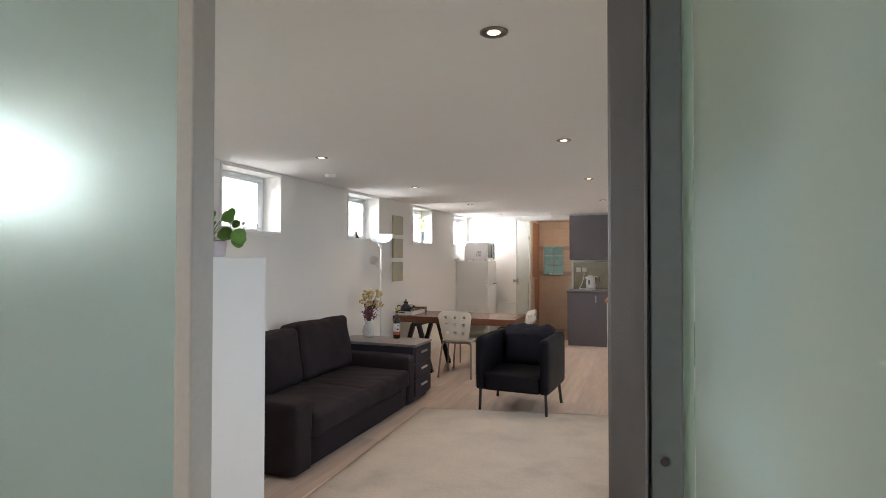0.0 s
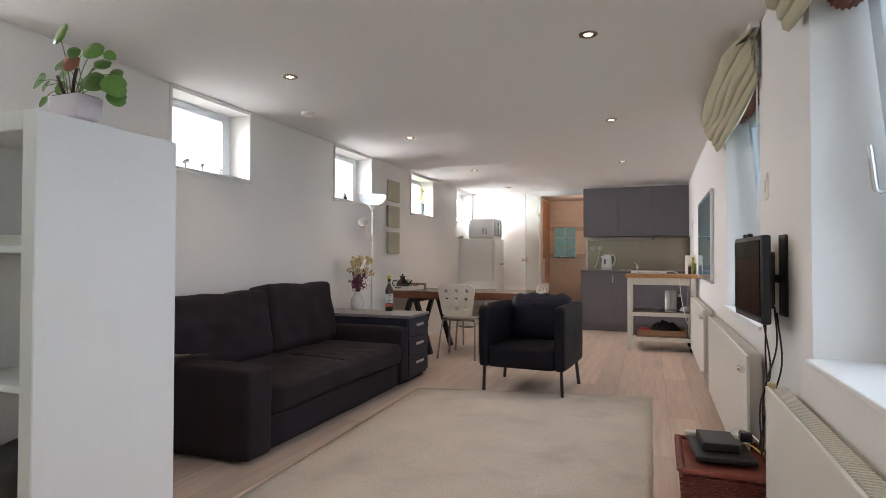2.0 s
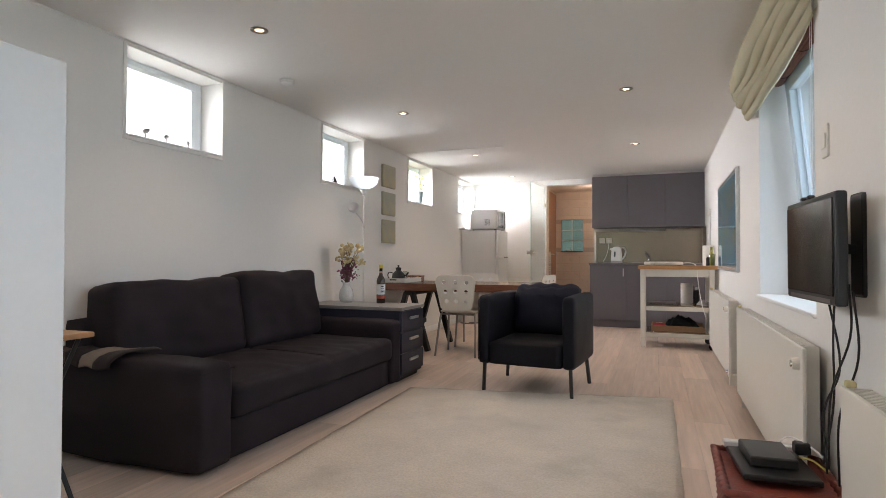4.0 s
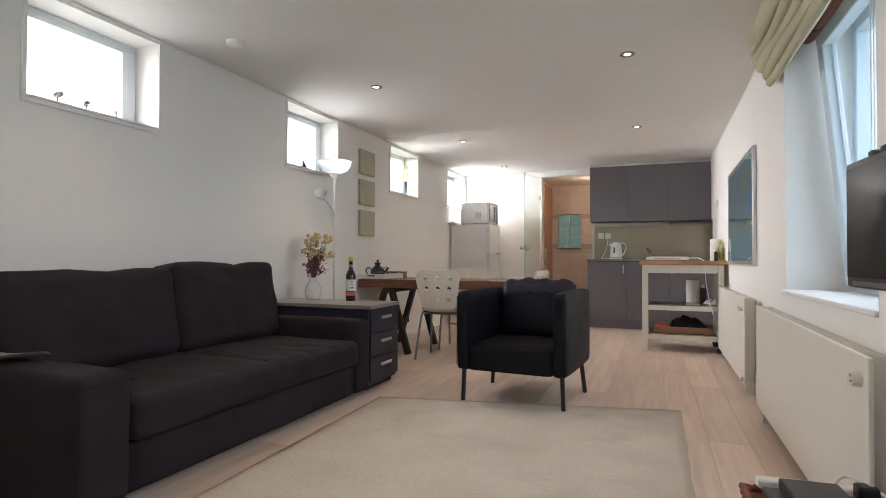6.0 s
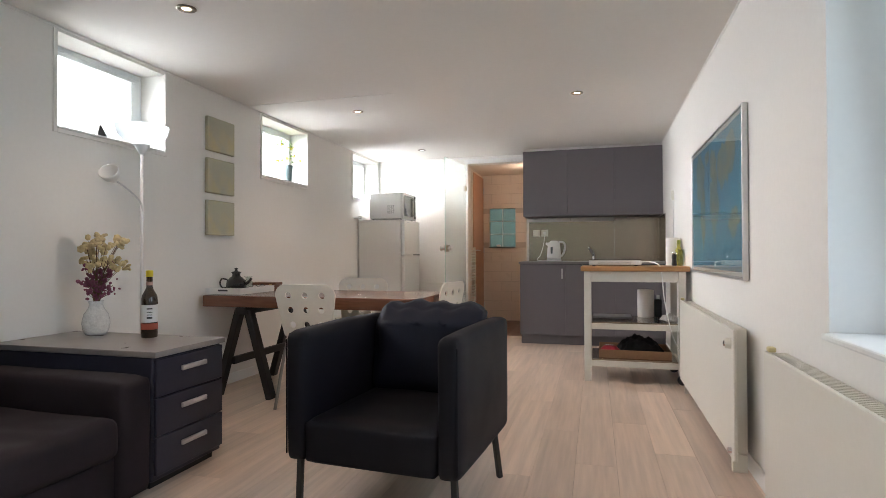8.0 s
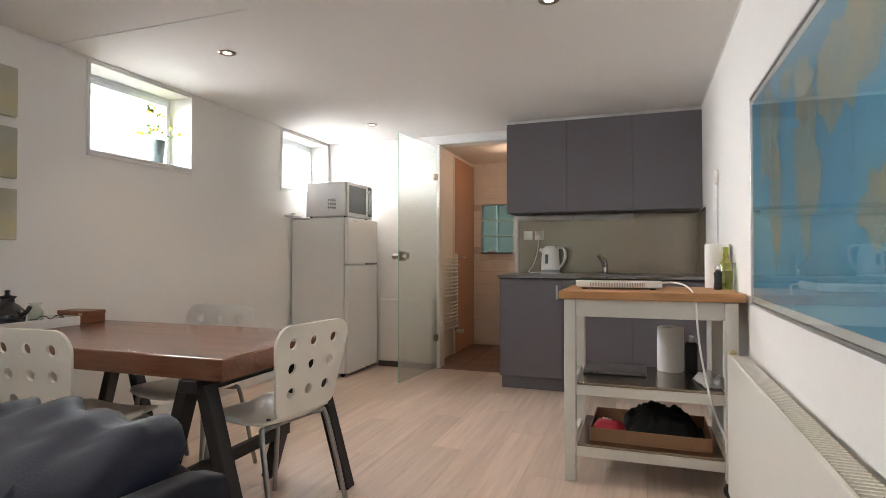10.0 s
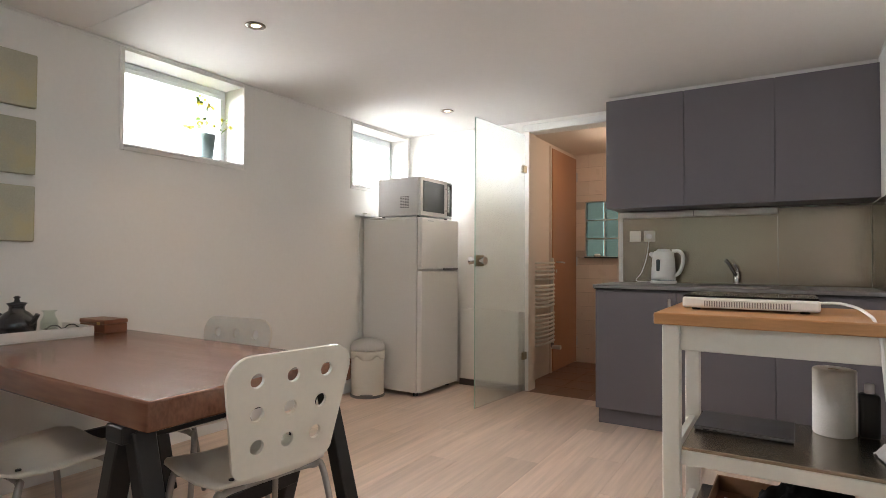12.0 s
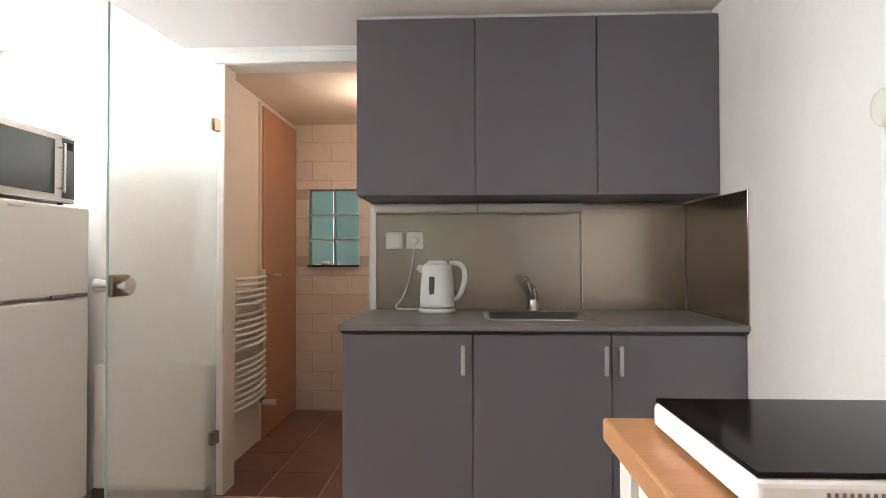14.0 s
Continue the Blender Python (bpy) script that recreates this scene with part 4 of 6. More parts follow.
def dining_chair(x, y, rz, label):
    """Faces local +y."""
    w = thing("dining_chair", x, y, 0, rz, label=label, category="chair", group="chairs round the table")
    holes = []
    for r, z in enumerate((0.275, 0.18, 0.085)):
        for c in (-0.115, 0.0, 0.115):
            holes.append((c * (1.0 - 0.08 * r), z, 0.021, 0.021))
    b = plate_with_holes(0.33, 0.41, 0.345, holes, 0.011)
    merge(None, b, pose(0, -0.175, 0.452, 9, 0, 0))
    part("backrest", b, CHAIR_WHITE, w)
    prof = [(-0.176, 0.475), (-0.172, 0.452), (-0.158, 0.436), (-0.13, 0.427), (-0.05, 0.424), (0.06, 0.430), (0.15, 0.436), (0.19, 0.430), (0.205, 0.418)]
    s = bmesh.new()
    rows = []
    for k, (yy, zz) in enumerate(prof):
        half = (0.12, 0.135, 0.155, 0.18, 0.195, 0.20, 0.195, 0.17, 0.12)[k]
        rows.append([s.verts.new((half * u, yy, zz + 0.012 * u * u)) for u in (-1, -0.75, -0.4, 0, 0.4, 0.75, 1)])
    for a, c in zip(rows, rows[1:]):
        for i in range(6):
            s.faces.new((a[i], a[i + 1], c[i + 1], c[i]))
    g = bmesh.ops.extrude_face_region(s, geom=list(s.faces))
    bmesh.ops.translate(s, vec=(0, 0.003, -0.011), verts=[v for v in g["geom"] if isinstance(v, bmesh.types.BMVert)])
    bmesh.ops.recalc_face_normals(s, faces=list(s.faces))
    part("seat", s, CHAIR_WHITE, w, smooth=True)
    for sx in (-0.12, 0.12):
        for yy in (-0.10, 0.12):
            part("screw", rod((sx, yy, 0.426), (sx, yy, 0.4355), 0.008, seg=10), BLACK_METAL, w)
    for sx in (-1, 1):
        part("leg", tube(curve_points([(sx * 0.08, 0.12, 0.405), (sx * 0.15, 0.13, 0.403), (sx * 0.18, 0.14, 0.37), (sx * 0.20, 0.18, 0.0)], 6), 0.0105, 10), CHAIR_LEG, w, smooth=True)
        part("leg", tube(curve_points([(sx * 0.08, -0.10, 0.405), (sx * 0.15, -0.11, 0.403), (sx * 0.18, -0.13, 0.37), (sx * 0.205, -0.22, 0.0)], 6), 0.0105, 10), CHAIR_LEG, w, smooth=True)
    part("frame_rail", tube([(-0.10, 0.12, 0.405), (0.10, 0.12, 0.405)], 0.0105, 10), CHAIR_LEG, w, smooth=True)
    part("frame_rail", tube([(-0.10, -0.10, 0.405), (0.10, -0.10, 0.405)], 0.0105, 10), CHAIR_LEG, w, smooth=True)
    return w


ch = dining_chair(-2.06, 6.375, 2, "white lacquered chair with holes in its back, grey tube legs")
copy_thing(ch, pose(-1.44, 6.70, 0, 0, 0, 82))
copy_thing(ch, pose(-2.075, 6.935, 0, 0, 0, 184))

# things on the table
TRAY_WHITE = mat("white_tray", (0.72, 0.71, 0.68), 0.4, vary=0.03)
tr = thing("tray", -2.855, 6.645, 0.70, 0, label="shallow white serving tray on the dining table", category="tray")
part("bottom", box(-0.145, 0.145, -0.215, 0.215, 0, 0.008, 0.002, 1), TRAY_WHITE, tr)
for x0, x1, y0, y1 in ((-0.145, -0.135, -0.215, 0.215), (0.135, 0.145, -0.215, 0.215), (-0.135, 0.135, -0.215, -0.205), (-0.135, 0.135, 0.205, 0.215)):
    part("rim", box(x0, x1, y0, y1, 0.008, 0.045, 0.002, 1), TRAY_WHITE, tr)
part("grip_slot", box(-0.04, 0.04, -0.2165, -0.2152, 0.022, 0.034), BLACK_METAL, tr)
CERAMIC = mat("dark_glazed_ceramic", (0.018, 0.016, 0.018), 0.18, vary=0.1, coat=0.4)
tp = thing("teapot", -2.885, 6.625, 0.708, 20, label="dark glazed ceramic teapot standing in a tray", category="teapot")
part("body", lathe([(0.05, 0), (0.068, 0.01), (0.074, 0.05), (0.068, 0.08), (0.045, 0.105), (0.03, 0.115), (0.028, 0.13), (0.034, 0.142), (0.028, 0.142)], 28), CERAMIC, tp, smooth=True)
part("lid", lathe([(0.036, 0.142), (0.038, 0.146), (0.012, 0.152), (0.008, 0.165), (0.014, 0.172), (0.004, 0.178)], 20), BLACK_METAL, tp, smooth=True)
part("handle", tube(curve_points([(-0.065, 0, 0.09), (-0.105, 0, 0.095), (-0.118, 0, 0.06), (-0.10, 0, 0.03), (-0.066, 0, 0.03)], 6), 0.006, 8), CERAMIC, tp, smooth=True)
part("spout", tube(curve_points([(0.06, 0, 0.05), (0.09, 0, 0.07), (0.11, 0, 0.10)], 5), 0.010, 10), CERAMIC, tp, smooth=True)
gj = thing("glass_jar", -2.86, 6.74, 0.708, 0, label="small clear glass jar with a flared lip in a tray", category="jar")
part("glass", lathe([(0.03, 0), (0.035, 0.01), (0.035, 0.06), (0.022, 0.085), (0.022, 0.10), (0.032, 0.108), (0.028, 0.108), (0.019, 0.098), (0.019, 0.085), (0.031, 0.06), (0.031, 0.012), (0.005, 0.006)], 24), CLEAR, gj, smooth=True)
sg = thing("eyeglasses", -2.79, 6.765, 0.708, 70, label="dark-rimmed eyeglasses lying in a white tray", category="glasses")
for sx in (-1, 1):
    part("rim", tube([(sx * 0.033 + 0.026 * math.cos(k * math.tau / 16), 0, 0.024 + 0.021 * math.sin(k * math.tau / 16)) for k in range(16)], 0.0025, 6, close=True), BLACK_METAL, sg)
    part("temple", tube([(sx * 0.06, 0, 0.032), (sx * 0.062, 0.07, 0.028), (sx * 0.055, 0.12, 0.008)], 0.0025, 6), BLACK_METAL, sg)
part("bridge", tube([(-0.008, 0, 0.03), (0.008, 0, 0.03)], 0.0025, 6), BLACK_METAL, sg)
for k in range(4):
    sp = thing("coaster", -2.80 + 0.012 * k, 6.50 + 0.042 * k, 0.708, 20 * k, label="small dark metal coaster leaning in a tray", category="coaster", group="coasters in the tray")
    part("disc", lathe([(0.035, 0), (0.037, 0.002), (0.037, 0.012), (0.033, 0.014)], 20), DARK_STEEL, sp)
wb = thing("wooden_box", -2.84, 6.965, 0.70, 4, label="small reddish wooden box with a brass clasp on the table", category="box")
BOXWOOD = mat("red_brown_wood", (0.20, 0.075, 0.035), 0.4, vary=0.2, scale=4, fine=40, stretch=(1, 6, 6))
part("body", box(-0.10, 0.10, -0.055, 0.055, 0, 0.042, 0.003, 1), BOXWOOD, wb)
part("lid", box(-0.102, 0.102, -0.057, 0.057, 0.043, 0.062, 0.003, 1), BOXWOOD, wb)
part("clasp", box(0.045, 0.07, -0.060, -0.0575, 0.038, 0.052, 0.001, 1), mat("brass", (0.65, 0.45, 0.2), 0.35, metal=1.0), wb, "small brass clasp")

# ---- wall hangings and sill ornaments ----
CANVAS = mat("pale_sage_canvas", (0.44, 0.43, 0.34), 0.85, vary=0.08, scale=9, fine=150, bump=0.3, stain=(0.52, 0.46, 0.27), stain_at=(0.45, 0.7), stain_scale=7)
for z0, z1 in ((1.738, 1.985), (1.432, 1.685), (1.126, 1.38)):
    cv = thing("wall_canvas", XL + 0.001, 6.567, z0, label="square pale green canvas hung on the white wall", category="canvas", group="three canvases in a column")
    part("canvas", box(0.004, 0.032, -0.152, 0.152, 0, z1 - z0, 0.006, 2), CANVAS, cv)
    part("stretcher", box(0, 0.004, -0.13, 0.13, 0.015, z1 - z0 - 0.015), BLACK_WOOD, cv)
STONE_GREY = mat("grey_soapstone", (0.30, 0.28, 0.26), 0.6, vary=0.25, scale=40)
for k, y in enumerate((3.535, 3.69, 3.865)):
    s = 1.0 - 0.08 * k
    b = lathe([(0.016 * s, 0), (0.016 * s, 0.012 * s), (0.005 * s, 0.016 * s), (0.005 * s, 0.05 * s)], 12)
    q = bmesh.new()
    bmesh.ops.create_icosphere(q, subdivisions=2, radius=0.022 * s, matrix=Matrix.Translation((0, 0.006, 0.066 * s)) @ pose(0, 0, 0, 30, 20 * k, 0) @ Matrix.Diagonal((0.8, 1.3, 0.75, 1)))
    merge(b, q)
    f = part("figurine", b, STONE_GREY, smooth=True)
    f.matrix_world = pose(XL - 0.10, y, SILL_L + 0.014, 0, 0, 40 * k)
    tagged(f, "small grey stone mushroom-shaped ornament on a window sill", "ornament", "ornaments on the sill")
b = lathe([(0.045, 0), (0.046, 0.01), (0.03, 0.045), (0.008, 0.085), (0.001, 0.09)], 6)
py = part("pyramid_ornament", b, BLACK_WOOD)
py.matrix_world = pose(XL - 0.10, 5.64, SILL_L + 0.014)
tagged(py, "small dark pyramid ornament on a window sill", "ornament")


def sill_plant():
    w = thing("potted_plant", XL - 0.10, 7.685, SILL_L + 0.014, label="grey-blue pot with a thin yellow-flowering plant on a sill", category="plant")
    part("pot", lathe([(0.038, 0), (0.041, 0.003), (0.057, 0.165), (0.053, 0.165), (0.048, 0.15), (0.005, 0.148)], 24), mat("grey_blue_pot", (0.20, 0.27, 0.28), 0.5, vary=0.06), w, smooth=True)
    part("soil", lathe([(0.046, 0.146), (0.047, 0.150), (0.001, 0.153)], 16), SOIL, w)
    rnd = random.Random(8)
    YELLOW = mat("yellow_bloom", (0.62, 0.55, 0.08), 0.8, vary=0.2)
    lf = yl = st = None
    for k in range(11):
        a, r, z = rnd.uniform(0, math.tau), rnd.uniform(0.02, 0.14), rnd.uniform(0.20, 0.40)
        tip = Vector((r * math.cos(a) * 0.7, r * math.sin(a), z))
        st = tube(curve_points([(0, 0, 0.15), (tip.x * 0.4, tip.y * 0.4, z * 0.65), tip], 4), 0.0014, 5, bm=st)
        for q in range(5):
            p = tip + Vector((rnd.gauss(0, 0.016), rnd.gauss(0, 0.016), rnd.gauss(0, 0.02)))
            b2 = leaf_mesh(rnd.uniform(0.008, 0.015), q)
            mm = Matrix.Translation(p) @ pose(0, 0, 0, rnd.uniform(-70, 70), rnd.uniform(-70, 70), rnd.uniform(0, 360))
            if q < 3:
                yl = merge(yl, b2, mm)
            else:
                lf = merge(lf, b2, mm)
    part("stems", st, STEM, w)
    tagged(part("leaves", lf, LEAF, w), kind="stuff")
    tagged(part("blooms", yl, YELLOW, w), kind="stuff")


sill_plant()


def wall_plate(name, m, wide, high, label, n=1, cat="socket"):
    """A socket or switch plate; local x along the wall, -y out of it."""
    w = thing(name, label=label, category=cat)
    w.matrix_world = m
    part("plate", box(-wide / 2, wide / 2, -0.009, 0, -high / 2, high / 2, 0.004, 2), CREAM, w)
    for k in range(n):
        x = (k - (n - 1) / 2) * 0.075
        if cat == "socket":
            part("socket_well", lathe([(0.021, 0), (0.022, 0.002), (0.019, 0.0025), (0.019, 0.001)], 20), TROLLEY_WHITE, w, at=Matrix.Translation((x, -0.009, 0)) @ pose(0, 0, 0, 90))
            part("pin_hole", merge(rod((x - 0.008, -0.0115, 0), (x - 0.008, -0.009, 0), 0.0025, seg=8), rod((x + 0.008, -0.0115, 0), (x + 0.008, -0.009, 0), 0.0025, seg=8)), BLACK_METAL, w)
        else:
            part("rocker", box(x - 0.026, x + 0.026, -0.014, -0.009, -0.028, 0.028, 0.003, 1), CREAM, w)
    return w


WEST, EAST, NORTH = 90, -90, 0
wall_plate("wall_socket", pose(XL, 8.595, 0.265, 0, 0, WEST), 0.21, 0.078, "double cream wall socket low on the white wall", 2)
wall_plate("wall_socket", pose(XL, 2.72, 0.25, 0, 0, WEST), 0.15, 0.078, "cream wall socket low on the wall by the sofa", 2)
wall_plate("wall_socket", pose(wr(5.47), 5.47, 0.27, 0, 0, EAST), 0.078, 0.15, "cream wall socket between two radiators", 1)
wall_plate("light_switch", pose(wr(3.45), 3.45, 1.385, 0, 0, EAST), 0.075, 0.12, "white light switch on the wall above the television", 1, "switch")
# thermostat with its conduit
th = thing("thermostat", label="small white oval wall sensor with a cable duct below", category="thermostat")
th.matrix_world = pose(wr(8.46), 8.46, 1.515, 0, 0, EAST)
b = lathe([(0.042, 0), (0.044, 0.008), (0.036, 0.022), (0.02, 0.026)], 24)
part("housing", b, CREAM, th, at=pose(0, 0, 0, 90) @ Matrix.Diagonal((0.72, 1.1, 0.9, 1)), smooth=True)
part("cable_duct", box(-0.008, 0.008, -0.010, 0, -0.48, -0.046, 0.002, 1), WHITE_PAINT, th)


# ---- ceiling ----
def downlight(x, y):
    w = thing("downlight", x, y, ZC, label="round recessed ceiling spotlight with a brushed steel ring, lit", category="ceiling light", group="ceiling spotlights")
    part("ring", lathe([(0.021, -0.0005), (0.047, -0.0005), (0.047, -0.004), (0.039, -0.007), (0.030, -0.004), (0.022, -0.0035), (0.021, -0.0005)], 28, caps=False), RING_METAL, w, smooth=True)
    part("bulb", lathe([(0.001, -0.0032), (0.0205, -0.0032), (0.0205, -0.001), (0.001, -0.001)], 24), LAMP_GLOW, w, "glowing bulb")
    d = bpy.data.lights.new("spot", "SPOT")
    d.energy, d.color, d.spot_size, d.spot_blend, d.shadow_soft_size = 19.0, (1.0, 0.80, 0.60), radians(120), 0.8, 0.03
    lamp = new("spot", d)
    lamp.matrix_world = look((x, y, ZC - 0.012), (x, y, 0))


# both at -0.2 are unseen, added at the row's spacing to light the entrance
for y in (-0.2, 1.66, 3.45, 5.26, 7.285):
    downlight(-0.42, y)
# -0.2 and 1.62 here are likewise unseen additions
for y in (-0.2, 1.62, 3.48, 5.305, 7.33, 9.115):
    downlight(-2.215, y)
sm = thing("smoke_detector", -2.597, 4.235, ZC, label="flat white round smoke detector on the ceiling", category="smoke detector")
part("housing", lathe([(0.035, -0.028), (0.045, -0.022), (0.05, -0.002), (0.05, -0.0005), (0.001, -0.0005)], 28), WHITE_PAINT, sm, smooth=True)
part("vent_ring", lathe([(0.044, -0.0225), (0.048, -0.0185), (0.0495, -0.0165), (0.044, -0.0165)], 28), CREAM, sm)


# ---- east wall: radiators, blinds, television, map ----
def radiator(y0, y1, z0, z1, label):
    x = wr((y0 + y1) / 2)
    w = thing("radiator", x, y0, z0, -0.458, label=label, category="radiator")
    n, h = y1 - y0, z1 - z0
    part("front_panel", box(-0.105, -0.092, 0, n, 0, h, 0.004, 2), CREAM, w)
    part("rear_panel", box(-0.045, -0.033, 0.12, n - 0.01, 0.01, h - 0.01, 0.004, 1), CREAM, w)
    part("side_cover", box(-0.092, -0.03, 0.10, 0.106, 0.01, h - 0.006), CREAM, w)
    part("side_cover", box(-0.092, -0.03, n - 0.006, n, 0.01, h - 0.006), CREAM, w)
    g = box(-0.092, -0.03, 0.106, n - 0.006, h - 0.016, h - 0.012)
    k = 0.12
    while k < n - 0.03:
        box(-0.088, -0.034, k, k + 0.006, h - 0.012, h - 0.004, bm=g)
        k += 0.018
    part("top_grille", g, CREAM, w)
    fins = None
    k = 0.13
    while k < n - 0.04:
        fins = box(-0.0915, -0.046, k, k + 0.004, 0.03, h - 0.03, bm=fins)
        k += 0.05
    part("fins", fins, CREAM, w)
    for y in (0.06,):
        v = part("valve", rod((-0.105, y, h - 0.065), (-0.128, y, h - 0.065), 0.024, 0.021, 20), CREAM, w)
        part("valve_ring", rod((-0.128, y, h - 0.065), (-0.133, y, h - 0.065), 0.013, 0.012, 16), CHROME, v)
        part("drain_cap", rod((-0.105, y, 0.035), (-0.118, y, 0.035), 0.014, 0.012, 16), CHROME, w)
    part("vent_knob", box(-0.10, -0.075, n - 0.04, n - 0.01, h, h + 0.018, 0.005, 2), mat("yellowed_plastic", (0.60, 0.52, 0.28), 0.5), w, "yellowed plastic knob")
    part("bracket", box(-0.034, 0.0, 0.20, 0.23, 0.05, h - 0.08), CREAM, w)
    part("bracket", box(-0.034, 0.0, n - 0.15, n - 0.12, 0.05, h - 0.08), CREAM, w)
    part("foot", box(-0.09, -0.03, 0.10, 0.13, -z0, 0.002), CREAM, w)
    part("foot", box(-0.09, -0.03, n - 0.13, n - 0.10, -z0, 0.002), CREAM, w)
    part("pipe", tube(curve_points([(-0.065, n - 0.03, 0.01), (-0.065, n - 0.028, -z0 * 0.5), (-0.065, n - 0.02, -z0)], 3), 0.008, 8), mat("copper_pipe", (0.55, 0.26, 0.15), 0.4, metal=0.9), w)


radiator(5.68, 7.36, 0.075, 0.645, "long cream panel radiator under the world map")
radiator(3.38, 5.22, 0.075, 0.635, "long cream panel radiator under a tall window")
radiator(1.42, 2.93, 0.06, 0.60, "cream panel radiator below the window by the entrance")

BLIND = mat("cream_blind_fabric", (0.50, 0.46, 0.32), 0.9, vary=0.08, scale=6, fine=260, bump=0.5)
BAMBOO = mat("red_brown_bamboo", (0.25, 0.095, 0.06), 0.6, vary=0.3, scale=8, fine=40, bump=0.5, stretch=(30, 1, 30))


def roman_blind(y0, y1):
    """A raised fabric blind in stacked folds under the ceiling."""
    yc = (y0 + y1) / 2
    w = thing("roman_blind", wr(yc), yc, 0, -0.458, label="cream fabric roman blind drawn up in loose folds", category="blind")
    half = (y1 - y0) / 2
    part("head_rail", box(-0.05, -0.005, -half, half, ZC - 0.035, ZC - 0.003, 0.003, 1), WHITE_PAINT, w)
    for k in range(5):
        b = bmesh.new()
        rows = []
        n = 26
        x_out = -0.155 + 0.021 * k
        z_top, z_bot = ZC - 0.02 - 0.018 * k, 2.02 - 0.042 * k
        for i in range(n + 1):
            u = -half + 2 * half * i / n
            gather = max(0.0, 1 - i / 3) ** 1.5
            sag = 0.02 * math.sin(math.pi * i / n) + 0.004 * math.sin(i * 0.45 + k) - (0.10 - 0.012 * k) * gather
            e = 0.006 * math.sin(i * 0.3 + 2 * k)
            pr = [(-0.03, z_top), ((x_out - 0.03) / 2, z_top - 0.015), (x_out + e, (z_top + z_bot) / 2), (x_out + 0.012 + e, z_bot - sag), (x_out + 0.03, z_bot - 0.012 - sag),
                  (x_out + 0.047, z_bot + 0.006 - sag), (x_out + 0.052, z_bot + 0.07)]
            rows.append([b.verts.new((px * (1 - 0.6 * gather), u, min(pz, z_top))) for px, pz in pr])
        for a, c in zip(rows, rows[1:]):
            for q in range(len(pr) - 1):
                b.faces.new((a[q], a[q + 1], c[q + 1], c[q]))
        g = bmesh.ops.extrude_face_region(b, geom=list(b.faces))
        bmesh.ops.translate(b, vec=(0.003, 0, 0.001), verts=[v for v in g["geom"] if isinstance(v, bmesh.types.BMVert)])
        bmesh.ops.recalc_face_normals(b, faces=list(b.faces))
        part("fold", b, BLIND, w, smooth=True)
    part("cord", tube([(-0.012, -half + 0.05, ZC - 0.03), (-0.012, -half + 0.05, 1.0)], 0.0014, 5), WHITE_PAINT, w)
    part("cord", tube([(-0.012, -half + 0.075, ZC - 0.03), (-0.012, -half + 0.075, 1.05)], 0.0014, 5), WHITE_PAINT, w)


roman_blind(3.55, 5.07)
roman_blind(1.30, 2.80)


def bamboo_blind(y0, y1, z, r):
    """A rolled-up cane blind hanging z high in the window's opening."""
    yc = (y0 + y1) / 2
    w = thing("bamboo_blind", wr(yc) + 0.10, yc, z, label="rolled-up reddish bamboo blind at the top of the window", category="blind")
    half = (y1 - y0) / 2 - 0.02
    rl = bmesh.new()
    ends = []
    for u in (-half, half):
        ring = [(r + 0.004 * math.cos(k * math.pi / 2), k * math.tau / 72) for k in range(72)]
        ends.append([rl.verts.new((q * math.cos(t), u, q * math.sin(t))) for q, t in ring])
    for k in range(72):
        rl.faces.new((ends[0][k], ends[1][k], ends[1][(k + 1) % 72], ends[0][(k + 1) % 72]))
    rl.faces.new(ends[0]), rl.faces.new(list(reversed(ends[1])))
    bmesh.ops.recalc_face_normals(rl, faces=list(rl.faces))
    part("roll", rl, BAMBOO, w, smooth=True)
    part("sheet", box(-0.004, 0.004, -half, half, r + 0.0045, 2.078 - z), BAMBOO, w)
    for u in (-half * 0.7, 0, half * 0.7):
        part("tie", tube([((r + 0.005) * math.cos(q * math.tau / 18), u, (r + 0.005) * math.sin(q * math.tau / 18)) for q in range(18)], 0.002, 5, close=True), BLACK_WOOD, w)


bamboo_blind(*RIGHT_WINDOWS[0], 1.90, 0.052)
bamboo_blind(*RIGHT_WINDOWS[1], 2.033, 0.037)

SCREEN = mat("dark_screen", (0.012, 0.009, 0.009), 0.10, vary=0.02, bump=0, spec=0.06, rough_vary=0.02)
BLACK_PLASTIC = mat("black_plastic", (0.014, 0.014, 0.015), 0.35, vary=0.08, bump=0.03)


